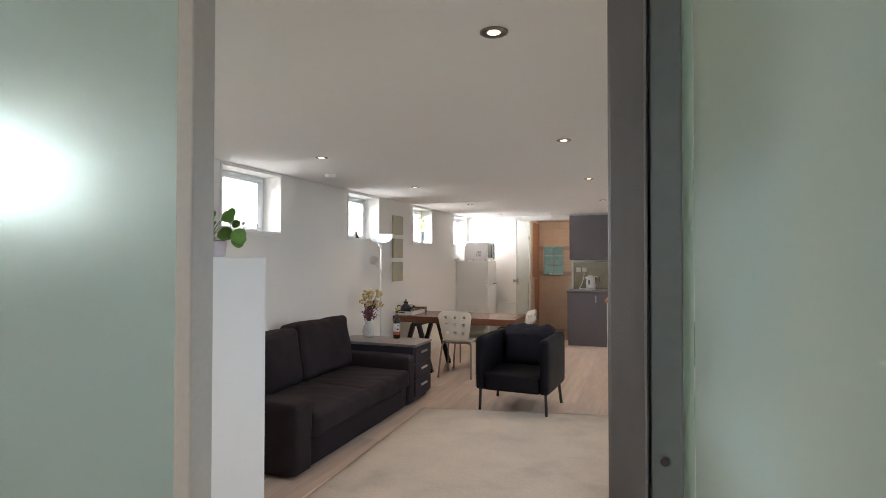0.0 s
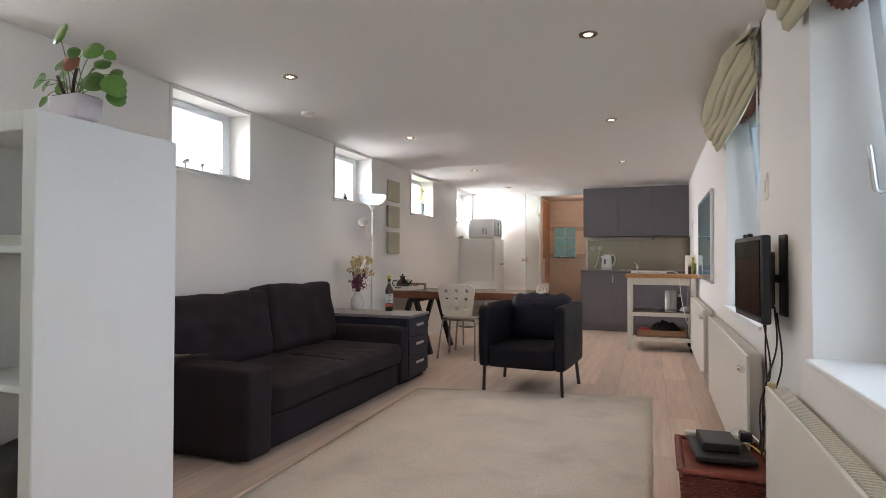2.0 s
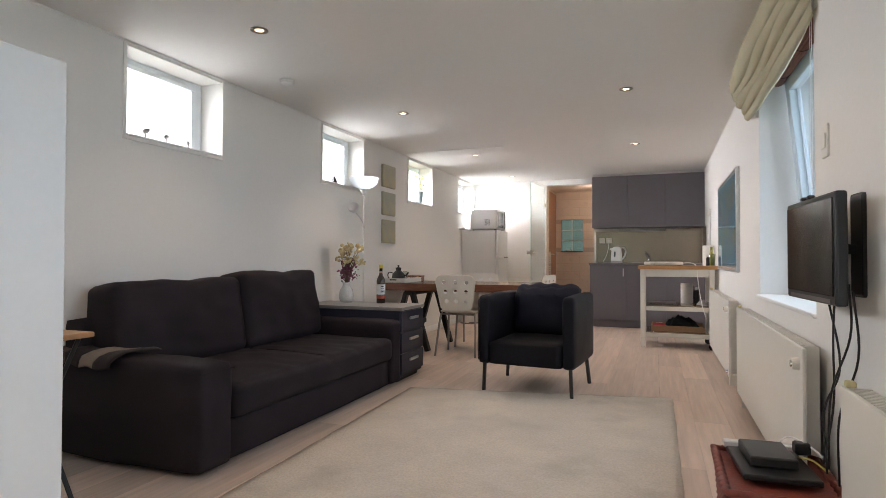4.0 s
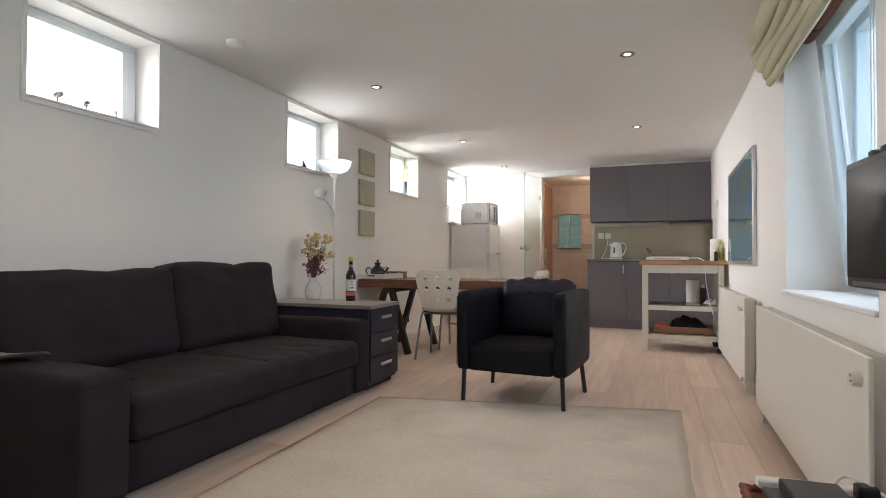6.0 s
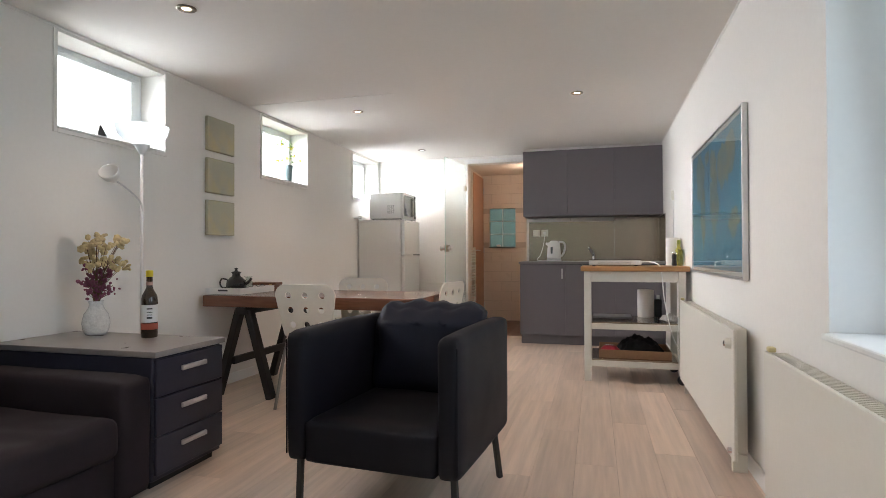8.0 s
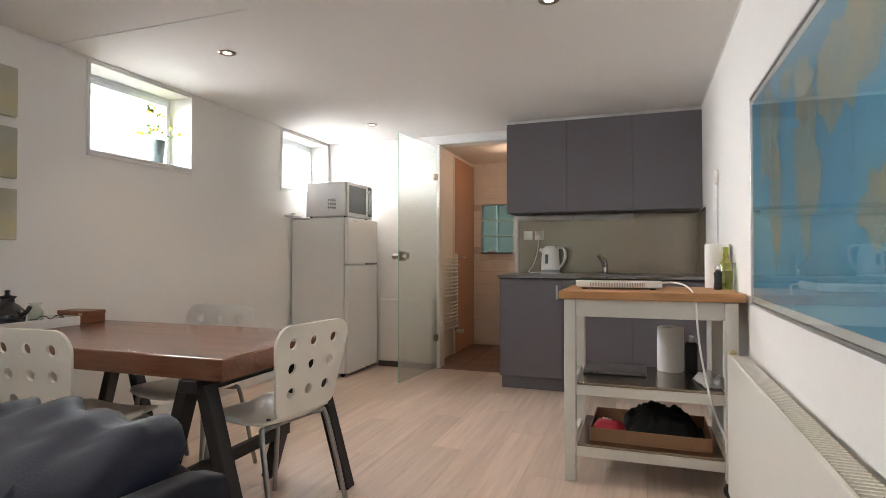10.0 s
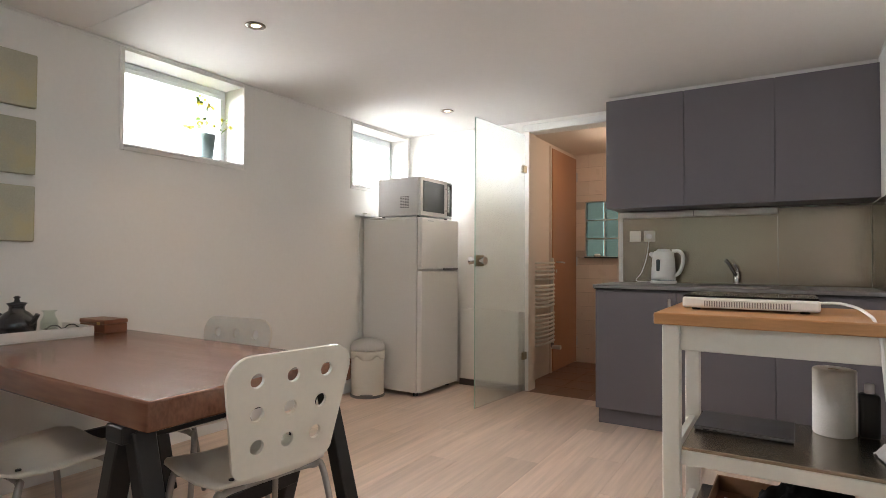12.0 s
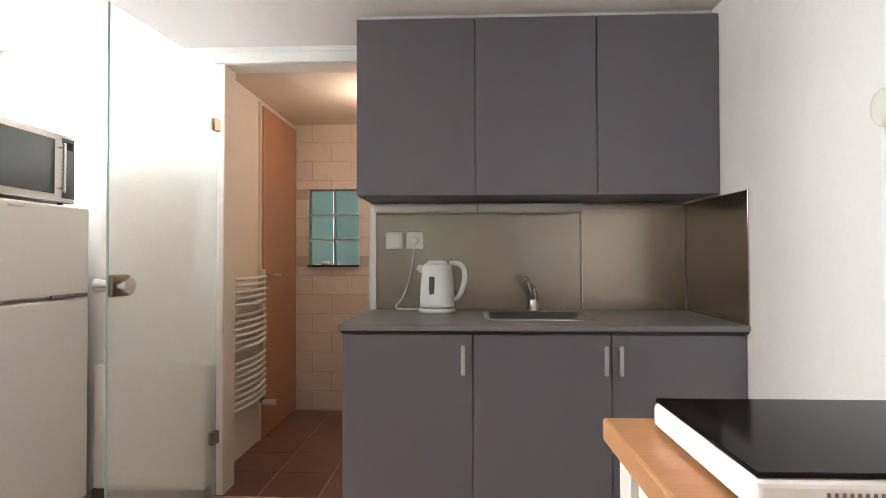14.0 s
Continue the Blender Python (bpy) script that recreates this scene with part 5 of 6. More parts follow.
def television():
    w = thing("television", 0.238, 3.165, 0.820, 2.8, label="small black flat television on a swivel wall bracket", category="television")
    part("casing", box(-0.005, 0.028, -0.242, 0.242, 0, 0.33, 0.008, 2), BLACK_PLASTIC, w)
    part("screen", box(-0.0085, -0.0052, -0.226, 0.226, 0.028, 0.312), SCREEN, w, "glossy dark screen")
    part("rear_bulge", box(0.028, 0.060, -0.15, 0.15, 0.05, 0.27, 0.012, 2), BLACK_PLASTIC, w)
    part("speaker_bar", box(-0.006, 0.0, -0.2, 0.2, 0.006, 0.018), DARK_STEEL, w)
    for y in (-0.10, -0.03):
        part("top_knob", box(0.004, 0.026, y + 0.13, y + 0.155, 0.3305, 0.345, 0.004, 1), BLACK_PLASTIC, w)
    br = box(0.060, 0.085, -0.05, 0.05, 0.06, 0.27, 0.004, 1)
    part("bracket_arm", merge(br, beam((0.078, 0.0, 0.165), (0.102, -0.08, 0.165), 0.05, 0.03)), BLACK_METAL, w)
    part("wall_plate", box(0.100, 0.112, -0.13, -0.03, 0.02, 0.335, 0.01, 2), BLACK_METAL, w)
    cab = [((0.05, -0.06, 0.05), (0.055, -0.02, -0.12), (0.07, 0.03, -0.33), (0.04, 0.03, -0.53)),
           ((0.06, -0.14, 0.06), (0.075, -0.10, -0.10), (0.05, -0.01, -0.30), (0.06, 0.05, -0.55)),
           ((0.06, -0.17, 0.04), (0.085, -0.13, -0.16), (0.06, -0.05, -0.36), (0.08, 0.02, -0.6)),
           ((0.05, 0.02, 0.03), (0.07, -0.03, -0.2), (0.05, 0.05, -0.36), (0.05, 0.03, -0.56))]
    for c in cab:
        part("cable", tube(curve_points(c, 6), 0.0034, 7), BLACK_PLASTIC, w, smooth=True)


television()
WICKER = mat("red_brown_wicker", (0.20, 0.045, 0.030), 0.5, vary=0.3, scale=30, fine=90, bump=0.6)


def basket():
    w = thing("wicker_basket", 0.148, 3.255, 0, -1, label="red-brown woven wicker basket used as a stand", category="basket")
    hx, hy, h = 0.165, 0.222, 0.218
    def ring(z, off, grow):
        pts = []
        n = 84
        for k in range(n):
            t = k / n * 4
            side, f = int(t), t % 1
            cx = [(-1 + 2 * f, -1), (1, -1 + 2 * f), (1 - 2 * f, 1), (-1, 1 - 2 * f)][side]
            wave = 0.0055 * (1 if (k + off) % 2 else -1)
            pts.append((cx[0] * (hx * grow + wave), cx[1] * (hy * grow + wave), z))
        return pts
    weave = None
    for i in range(19):
        weave = tube(ring(0.008 + i * 0.0105, i, 0.92 + 0.08 * i / 18), 0.0055, 5, bm=weave, close=True)
    tagged(part("weave", weave, WICKER, w, smooth=True), kind="stuff")
    part("rim", tube([Vector(p) + Vector((0, 0, 0)) for p in ring(h, 0, 1.02)], 0.012, 8, close=True), WICKER, w, smooth=True)
    part("base", box(-hx * 0.88, hx * 0.88, -hy * 0.88, hy * 0.88, 0.002, 0.012), WICKER, w)
    part("lid_board", box(-hx * 0.95, hx * 0.95, -hy * 0.95, hy * 0.95, h - 0.012, h - 0.004), WICKER, w)


basket()
rt = thing("media_box", 0.135, 3.30, 0.231, 4, label="stacked black router and receiver boxes on a basket", category="electronics")
part("lower_box", box(-0.11, 0.12, -0.17, 0.13, 0, 0.020, 0.006, 2), BLACK_PLASTIC, rt)
part("upper_box", box(-0.072, 0.072, -0.09, 0.11, 0.021, 0.056, 0.006, 2), BLACK_PLASTIC, rt)
part("white_strip", box(-0.11, 0.14, 0.16, 0.20, 0, 0.026, 0.004, 1), WHITE_PAINT, rt, "white power strip")
part("plug", box(0.10, 0.15, 0.05, 0.10, 0.029, 0.07, 0.008, 2), BLACK_PLASTIC, rt)
part("lead", tube(curve_points([(0.09, -0.02, 0.045), (0.12, -0.06, 0.05), (0.15, -0.09, 0.03), (0.17, -0.04, 0.02)], 5), 0.0035, 6), mat("yellow_lead", (0.55, 0.45, 0.12), 0.5), rt, "yellow network lead")
part("lead", tube(curve_points([(0.05, 0.10, 0.045), (0.10, 0.13, 0.07), (0.15, 0.05, 0.06), (0.18, -0.02, 0.03)], 5), 0.0035, 6), WHITE_PAINT, rt, "white lead")

MAP_SEA = mat("map_blue_print", (0.075, 0.33, 0.50), 0.5, vary=0.18, scale=3, fine=20, bump=0, coat=0.55, stain=(0.14, 0.44, 0.55), stain_at=(0.42, 0.7), stain_scale=2.2)
MAP_LAND = mat("map_land_print", (0.24, 0.33, 0.30), 0.5, vary=0.25, scale=9, fine=40, bump=0, coat=0.55, stain=(0.42, 0.36, 0.19), stain_at=(0.45, 0.75), stain_scale=6)


def world_map():
    w = thing("framed_map", wr(6.535) - 0.003, 6.535, 0.86, -0.458, label="large blue world map under glass in a thin silver frame", category="map")
    W, H = 0.715, 0.798
    part("backing", box(-0.018, -0.001, -W, W, 0, H), BLACK_METAL, w)
    part("poster", box(-0.0195, -0.0182, -W + 0.03, W - 0.03, 0.03, H - 0.03), MAP_SEA, w, "blue world map print")
    part("mount", merge(merge(box(-0.0205, -0.0182, -W + 0.008, W - 0.008, 0.008, 0.0298), box(-0.0205, -0.0182, -W + 0.008, W - 0.008, H - 0.0298, H - 0.008)), merge(box(-0.0205, -0.0182, -W + 0.008, -W + 0.0298, 0.0298, H - 0.0298), box(-0.0205, -0.0182, W - 0.0298, W - 0.008, 0.0298, H - 0.0298))), CREAM, w)
    # the continents as loose shapes: (y, z, half width, half height); larger y is the map's west
    for k, (y, z, rw, rh) in enumerate(((0.42, 0.60, 0.17, 0.13), (0.30, 0.33, 0.085, 0.17), (-0.02, 0.62, 0.10, 0.09), (-0.05, 0.40, 0.12, 0.17), (-0.34, 0.60, 0.24, 0.13), (-0.52, 0.27, 0.10, 0.07), (0.16, 0.70, 0.07, 0.05))):
        b = bmesh.new()
        n = 36
        vs = []
        for i in range(n):
            a = i * math.tau / n
            d = Vector((math.cos(a), math.sin(a), k * 3.1))
            r = 1 + 0.55 * noise.noise(d * 1.6) + 0.25 * noise.noise(d * 4.5)
            taper = 1 - 0.45 * (math.sin(a) < 0) * abs(math.sin(a))
            vs.append(b.verts.new((0, y + rw * r * math.cos(a) * taper, z + rh * r * math.sin(a))))
        b.faces.new(vs)
        bmesh.ops.triangulate(b, faces=list(b.faces))
        for v in b.verts:
            v.co.y = max(-W + 0.035, min(W - 0.035, v.co.y))
            v.co.z = max(0.035, min(H - 0.035, v.co.z))
            v.co.x = -0.0199
        part("continent", b, MAP_LAND, w)
    pane = part("glass", box(-0.0235, -0.0215, -W + 0.006, W - 0.006, 0.006, H - 0.006), PANE, w)
    fr = box(-0.026, 0, -W - 0.006, -W + 0.006, -0.006, H + 0.006, 0.002, 1)
    box(-0.026, 0, W - 0.006, W + 0.006, -0.006, H + 0.006, 0.002, 1, bm=fr)
    box(-0.026, 0, -W + 0.006, W - 0.006, -0.006, 0.006, 0.002, 1, bm=fr)
    box(-0.026, 0, -W + 0.006, W - 0.006, H - 0.006, H + 0.006, 0.002, 1, bm=fr)
    part("frame", fr, ALU, w, "thin silver frame")


world_map()


# ---- kitchen trolley ----
def trolley():
    w = thing("kitchen_trolley", -0.01, 7.735, 0, label="cream kitchen trolley with birch top and two steel shelves", category="trolley")
    part("top", box(-0.395, 0.388, -0.285, 0.27, 0.846, 0.884, 0.005, 2), OAK, w, "thick birch worktop")
    for x in (-0.345, 0.335):
        for y in (-0.245, 0.23):
            part("leg", box(x - 0.026, x + 0.026, y - 0.026, y + 0.026, 0.0 if x < 0 else 0.075, 0.845, 0.003, 1), TROLLEY_WHITE, w)
    for y in (-0.245, 0.23):
        part("apron", box(-0.318, 0.308, y - 0.012, y + 0.012, 0.765, 0.845, 0.002, 1), TROLLEY_WHITE, w)
        for z in (0.40, 0.115):
            part("shelf_rail", box(-0.318, 0.308, y - 0.012, y + 0.012, z, z + 0.045, 0.002, 1), TROLLEY_WHITE, w)
    for x in (-0.345, 0.335):
        part("apron", box(x - 0.012, x + 0.012, -0.218, 0.203, 0.765, 0.845, 0.002, 1), TROLLEY_WHITE, w)
        for z in (0.40, 0.115):
            part("shelf_rail", box(x - 0.012, x + 0.012, -0.218, 0.203, z, z + 0.045, 0.002, 1), TROLLEY_WHITE, w)
    for z in (0.446, 0.161):
        part("shelf", box(-0.315, 0.305, -0.255, 0.24, z, z + 0.012, 0.002, 1), STEEL, w, "brushed steel shelf")
    for y in (-0.245, 0.23):
        wh = part("wheel", merge(None, lathe([(0.01, -0.012), (0.034, -0.012), (0.036, -0.008), (0.036, 0.008), (0.034, 0.012), (0.01, 0.012)], 20), pose(0.335, y, 0.036, 90)), BLACK_PLASTIC, w)
        part("fork", box(0.315, 0.355, y - 0.02, y + 0.02, 0.072, 0.078), ALU, wh)


trolley()
TZ = 0.884
hb = thing("induction_hob", -0.145, 7.785, TZ, 0, label="portable white induction hob with a black glass top", category="hob")
part("body", box(-0.20, 0.20, -0.15, 0.15, 0.008, 0.044, 0.008, 3), WHITE_PAINT, hb)
part("glass_top", box(-0.197, 0.197, -0.147, 0.147, 0.0445, 0.0505, 0.002, 2), SCREEN, hb, "black glass top")
vt = None
for k in range(34):
    vt = box(-0.13 + k * 0.0075, -0.127 + k * 0.0075, -0.1512, -0.1498, 0.014, 0.032, bm=vt)
part("vent_strip", vt, DARK_STEEL, hb)
for x in (-0.16, 0.16):
    for y in (-0.11, 0.11):
        part("foot", rod((x, y, 0), (x, y, 0.008), 0.014, seg=12), BLACK_PLASTIC, hb)
part("power_cord", tube(curve_points([(0.20, 0.02, 0.028), (0.26, -0.03, 0.032), (0.305, -0.20, 0.02), (0.325, -0.315, -0.03), (0.345, -0.325, -0.25), (0.395, -0.325, -0.50), (0.47, -0.33, -0.68), (0.50, -0.31, -0.80)], 8), 0.0045, 8), WHITE_PAINT, hb, "white power cord", smooth=True)
PAPER = mat("kitchen_paper", (0.78, 0.76, 0.72), 0.95, vary=0.03, scale=30, fine=150, bump=0.6)


def paper_roll(x, y, z, r, h, label):
    w = thing("paper_roll", x, y, z, label=label, category="paper roll")
    part("roll", lathe([(0.02, 0), (r - 0.003, 0), (r, 0.004), (r, h - 0.004), (r - 0.003, h), (0.02, h), (0.02, h - 0.01)], 28), PAPER, w, smooth=True)
    part("core", lathe([(0.016, 0.002), (0.0195, 0.002), (0.0195, h - 0.003), (0.016, h - 0.003)], 16), mat("cardboard_core", (0.36, 0.26, 0.16), 0.9), w)
    part("loose_sheet", box(r - 0.004, r + 0.004, -0.012, 0.02, 0.003, h - 0.003), PAPER, w)


paper_roll(0.325, 7.955, TZ, 0.055, 0.225, "white kitchen paper roll standing on the trolley")
paper_roll(0.10, 7.90, 0.458, 0.062, 0.225, "white kitchen paper roll on the trolley's steel shelf")
OLIVE = glass_mat("olive_oil_glass", (0.72, 0.70, 0.18), 0.08)
ob = thing("oil_bottle", 0.352, 7.835, TZ, label="green olive oil bottle with dark cap on the trolley", category="bottle")
part("glass", lathe([(0.028, 0), (0.03, 0.004), (0.03, 0.12), (0.013, 0.15), (0.012, 0.185), (0.01, 0.186)], 20), OLIVE, ob, smooth=True)
part("cap", lathe([(0.0135, 0.172), (0.0135, 0.205), (0.01, 0.207)], 16), mat("green_cap", (0.30, 0.33, 0.05), 0.5), ob)
part("label", lathe([(0.0302, 0.03), (0.0306, 0.031), (0.0306, 0.09), (0.0302, 0.091)], 20), mat("yellow_green_label", (0.40, 0.42, 0.12), 0.6, vary=0.3, scale=30), ob)
pm = thing("pepper_mill", 0.31, 7.78, TZ, label="small black pepper mill beside an oil bottle", category="pepper mill")
part("body", lathe([(0.018, 0), (0.02, 0.01), (0.016, 0.05), (0.02, 0.08), (0.012, 0.09)], 18), BLACK_PLASTIC, pm, smooth=True)
part("knob", lathe([(0.012, 0.09), (0.016, 0.10), (0.008, 0.115)], 16), CHROME, pm, smooth=True)
dg = thing("drinking_glass", 0.36, 7.765, TZ, label="clear drinking glass on the trolley", category="glass")
part("glass", lathe([(0.02, 0), (0.022, 0.003), (0.026, 0.13), (0.0235, 0.13), (0.0195, 0.008), (0.003, 0.006)], 20), CLEAR, dg, smooth=True)
lp = thing("laptop", -0.165, 7.80, 0.458, -1, label="closed silver-grey laptop on the trolley's steel shelf", category="laptop")
LAPTOP = mat("space_grey_aluminium", (0.22, 0.21, 0.215), 0.4, metal=0.8, vary=0.03)
part("base", box(-0.15, 0.15, -0.11, 0.12, 0.002, 0.011, 0.004, 2), LAPTOP, lp)
part("lid", box(-0.15, 0.15, -0.11, 0.12, 0.0118, 0.017, 0.003, 2), LAPTOP, lp)
part("port", merge(box(-0.1505, -0.1495, -0.08, -0.06, 0.004, 0.008), merge(box(-0.12, -0.10, -0.1105, -0.1095, 0.004, 0.008), box(-0.09, -0.075, -0.1105, -0.1095, 0.004, 0.008))), BLACK_PLASTIC, lp)
part("foot", box(-0.13, 0.13, -0.09, 0.10, 0, 0.002), BLACK_PLASTIC, lp)
cn = thing("spray_bottle", 0.20, 7.91, 0.458, label="dark plastic bottle on the trolley's steel shelf", category="bottle")
part("body", box(-0.03, 0.03, -0.025, 0.025, 0, 0.15, 0.012, 3), BLACK_PLASTIC, cn)
part("cap", lathe([(0.014, 0.15), (0.014, 0.18), (0.01, 0.182)], 16), ALU, cn)
cl = thing("dish_cloth", 0.265, 7.64, 0.458, 10, label="crumpled grey dish cloth on the trolley's shelf", category="cloth")
cb = bmesh.new()
bmesh.ops.create_grid(cb, x_segments=26, y_segments=26, size=0.5)
for v in cb.verts:
    u, t = v.co.x * 2, v.co.y * 2
    hgt = 0.055 * max(0.0, 1 - u * u * 0.8) * max(0.0, 1 - t * t) ** 0.5
    v.co = Vector((u * 0.06, t * 0.095, max(0.003, hgt * (0.75 + 0.9 * noise.noise(Vector((u * 2.2 + 3, t * 3.6, 7)))) + 0.012 * abs(noise.noise(Vector((u * 5, t * 7, 2)))))))
g = bmesh.ops.extrude_face_region(cb, geom=list(cb.faces))
bmesh.ops.translate(cb, vec=(0, 0, -0.003), verts=[v for v in g["geom"] if isinstance(v, bmesh.types.BMVert)])
bmesh.ops.recalc_face_normals(cb, faces=list(cb.faces))
part("cloth", cb, mat("grey_cloth", (0.42, 0.40, 0.38), 0.95, vary=0.15, fine=200, bump=0.6), cl, smooth=True)
BZ = 0.173
CARD = mat("brown_cardboard", (0.30, 0.165, 0.09), 0.85, vary=0.1, scale=6, fine=60)
bx = thing("cardboard_tray", -0.005, 7.735, BZ, -1, label="low brown cardboard tray on the trolley's lower shelf", category="tray")
part("bottom", box(-0.265, 0.265, -0.195, 0.19, 0, 0.004), CARD, bx)
for x0, x1, y0, y1 in ((-0.265, -0.26, -0.195, 0.19), (0.26, 0.265, -0.195, 0.19), (-0.26, 0.26, -0.195, -0.19), (-0.26, 0.26, 0.185, 0.19)):
    part("side", box(x0, x1, y0, y1, 0.004, 0.062, 0.0015, 1), CARD, bx)
rs = thing("red_pouch", -0.19, 7.63, BZ + 0.004, -12, label="small red pouch with white lettering in a cardboard tray", category="pouch")
RED = mat("red_fabric", (0.42, 0.02, 0.035), 0.7, vary=0.15, scale=20, fine=200, bump=0.3)
part("body", cushion(-0.065, 0.065, -0.05, 0.05, 0, 0.068, 0.012, 0.026, 0.004, 10), RED, rs, smooth=True)
part("piping", tube(curve_points([(-0.062, -0.058, 0.015), (0.0, -0.064, 0.012), (0.062, -0.058, 0.015)], 5), 0.004, 6), WHITE_PAINT, rs)
lt = None
for k in range(4):
    lt = box(-0.03 + k * 0.016, -0.021 + k * 0.016, -0.012, 0.012, 0.0815, 0.0832, bm=lt)
part("lettering", lt, WHITE_PAINT, rs)
bc = thing("black_garment", 0.06, 7.735, BZ + 0.004, 0, label="crumpled black garment lying in a cardboard tray", category="clothing")
b = bmesh.new()
bmesh.ops.create_grid(b, x_segments=36, y_segments=28, size=0.5)
for v in b.verts:
    u, t = v.co.x * 2, v.co.y * 2
    hgt = 0.14 * max(0, 1 - (u + 0.1) ** 2 * 0.9) * max(0, 1 - t * t) ** 0.6
    fold = 0.035 * noise.noise(Vector((u * 3.1, t * 3.7, 1))) + 0.014 * noise.noise(Vector((u * 9, t * 8, 4)))
    v.co = Vector((u * 0.185, t * 0.165, max(0.004, hgt * (1 + 4 * fold) + fold * (hgt > 0.02))))
g = bmesh.ops.extrude_face_region(b, geom=list(b.faces))
bmesh.ops.translate(b, vec=(0, 0, -0.0035), verts=[v for v in g["geom"] if isinstance(v, bmesh.types.BMVert)])
bmesh.ops.recalc_face_normals(b, faces=list(b.faces))
part("fabric", b, mat("black_cloth", (0.008, 0.008, 0.009), 0.9, vary=0.3, fine=200, bump=0.4), bc, smooth=True)


# ---- kitchen ----
KX = (-1.097, -0.604, -0.091, 0.403)
UX = (-1.085, -0.589, -0.09, 0.405)
FY, KB = 9.145, YB - 0.002


def base_unit(i):
    x0, x1 = KX[i], KX[i + 1]
    w = thing("base_cabinet", (x0 + x1) / 2, FY, 0, label="matt grey kitchen base cabinet with a short steel handle", category="cabinet", group="kitchen base cabinets")
    h = (x1 - x0) / 2
    part("body", box(-h, h, 0.02, KB - FY, 0.10, 0.868), GREY_FRONT, w)
    d = part("door", box(-h + 0.0015, h - 0.0015, 0, 0.0195, 0.105, 0.862, 0.002, 1), GREY_FRONT, w)
    hx = (h - 0.037, h - 0.025, -h + 0.03)[i]
    hd = box(hx - 0.008, hx + 0.008, -0.028, -0.022, 0.715, 0.825, 0.002, 1)
    box(hx - 0.005, hx + 0.005, -0.022, 0, 0.725, 0.735, bm=hd)
    box(hx - 0.005, hx + 0.005, -0.022, 0, 0.805, 0.815, bm=hd)
    part("handle", hd, ALU, d, "short flat steel handle")


def wall_unit(i):
    x0, x1 = UX[i], UX[i + 1]
    w = thing("wall_cabinet", (x0 + x1) / 2, 9.355, 1.407, label="matt grey handleless wall cabinet above the counter", category="cabinet", group="kitchen wall cabinets")
    h = (x1 - x0) / 2
    part("body", box(-h, h, 0.02, KB - 9.355, 0.004, 0.738), GREY_FRONT, w)
    part("door", box(-h + 0.0015, h - 0.0015, 0, 0.0195, 0, 0.739, 0.002, 1), GREY_FRONT, w)


for i in range(3):
    base_unit(i)
    wall_unit(i)
# pale strip added to lighten the shaded gap between cabinets and ceiling
solid("trim_cornice", box(-1.083, 0.403, 9.415, 9.43, 2.1465, ZC - 0.001), CEILING, "added pale strip lightening the shaded gap above the wall cabinets", "trim")
pl = thing("plinth", -0.347, 9.19, 0, label="grey plinth board under the kitchen cabinets", category="plinth")
part("board", box(-0.74, 0.75, 0, 0.016, 0, 0.099, 0.001, 1), GREY_FRONT, pl)
part("return_board", box(-0.74, -0.724, 0.017, 0.50, 0, 0.099), GREY_FRONT, pl)

wt = thing("worktop", 0, 0, 0.87, label="dark grey kitchen worktop with an inset steel sink", category="worktop")
SX0, SX1, SY0, SY1 = -0.535, -0.125, 9.29, 9.60
t = box(-1.105, SX0, 9.125, KB, 0.008, 0.030, 0.0)
box(SX1, 0.403, 9.125, KB, 0.008, 0.030, bm=t)
box(SX0, SX1, 9.125, SY0, 0.008, 0.030, bm=t)
box(SX0, SX1, SY1, KB, 0.008, 0.030, bm=t)
part("slab", t, WORKTOP, wt)
part("front_edge", box(-1.107, 0.403, 9.121, 9.1248, 0.008, 0.030, 0.0015, 1), WORKTOP, wt)
# black strip stands in for the shadow line below the worktop edge
part("shadow_strip", box(-1.10, 0.403, 9.135, 9.30, -0.001, 0.0078), BLACK_PLASTIC, wt)
b = bmesh.new()
def rect(x0, x1, y0, y1, z, r):
    out = []
    for cx, cy, a0 in ((x0 + r, y0 + r, 180), (x1 - r, y0 + r, 270), (x1 - r, y1 - r, 0), (x0 + r, y1 - r, 90)):
        for k in range(6):
            a = radians(a0 + 18 * k)
            out.append(b.verts.new((cx + r * math.cos(a), cy + r * math.sin(a), z)))
    return out
loops = [rect(SX0 - 0.018, SX1 + 0.018, SY0 - 0.018, SY1 + 0.018, 0.0305, 0.05), rect(SX0 - 0.017, SX1 + 0.017, SY0 - 0.017, SY1 + 0.017, 0.034, 0.05),
         rect(SX0 + 0.004, SX1 - 0.004, SY0 + 0.004, SY1 - 0.004, 0.033, 0.045), rect(SX0 + 0.02, SX1 - 0.02, SY0 + 0.02, SY1 - 0.02, -0.13, 0.045), rect(SX0 + 0.05, SX1 - 0.05, SY0 + 0.05, SY1 - 0.05, -0.145, 0.04)]
for a, c in zip(loops, loops[1:]):
    for k in range(len(a)):
        b.faces.new((a[k], a[(k + 1) % len(a)], c[(k + 1) % len(c)], c[k]))
b.faces.new(loops[-1])
sink = part("sink", b, ALU, wt, "shallow stainless steel sink bowl", smooth=True)
part("drain", lathe([(0.03, -0.1445), (0.035, -0.1435), (0.02, -0.142), (0.005, -0.1435)], 20), CHROME, sink, at=pose((SX0 + SX1) / 2, (SY0 + SY1) / 2, 0))

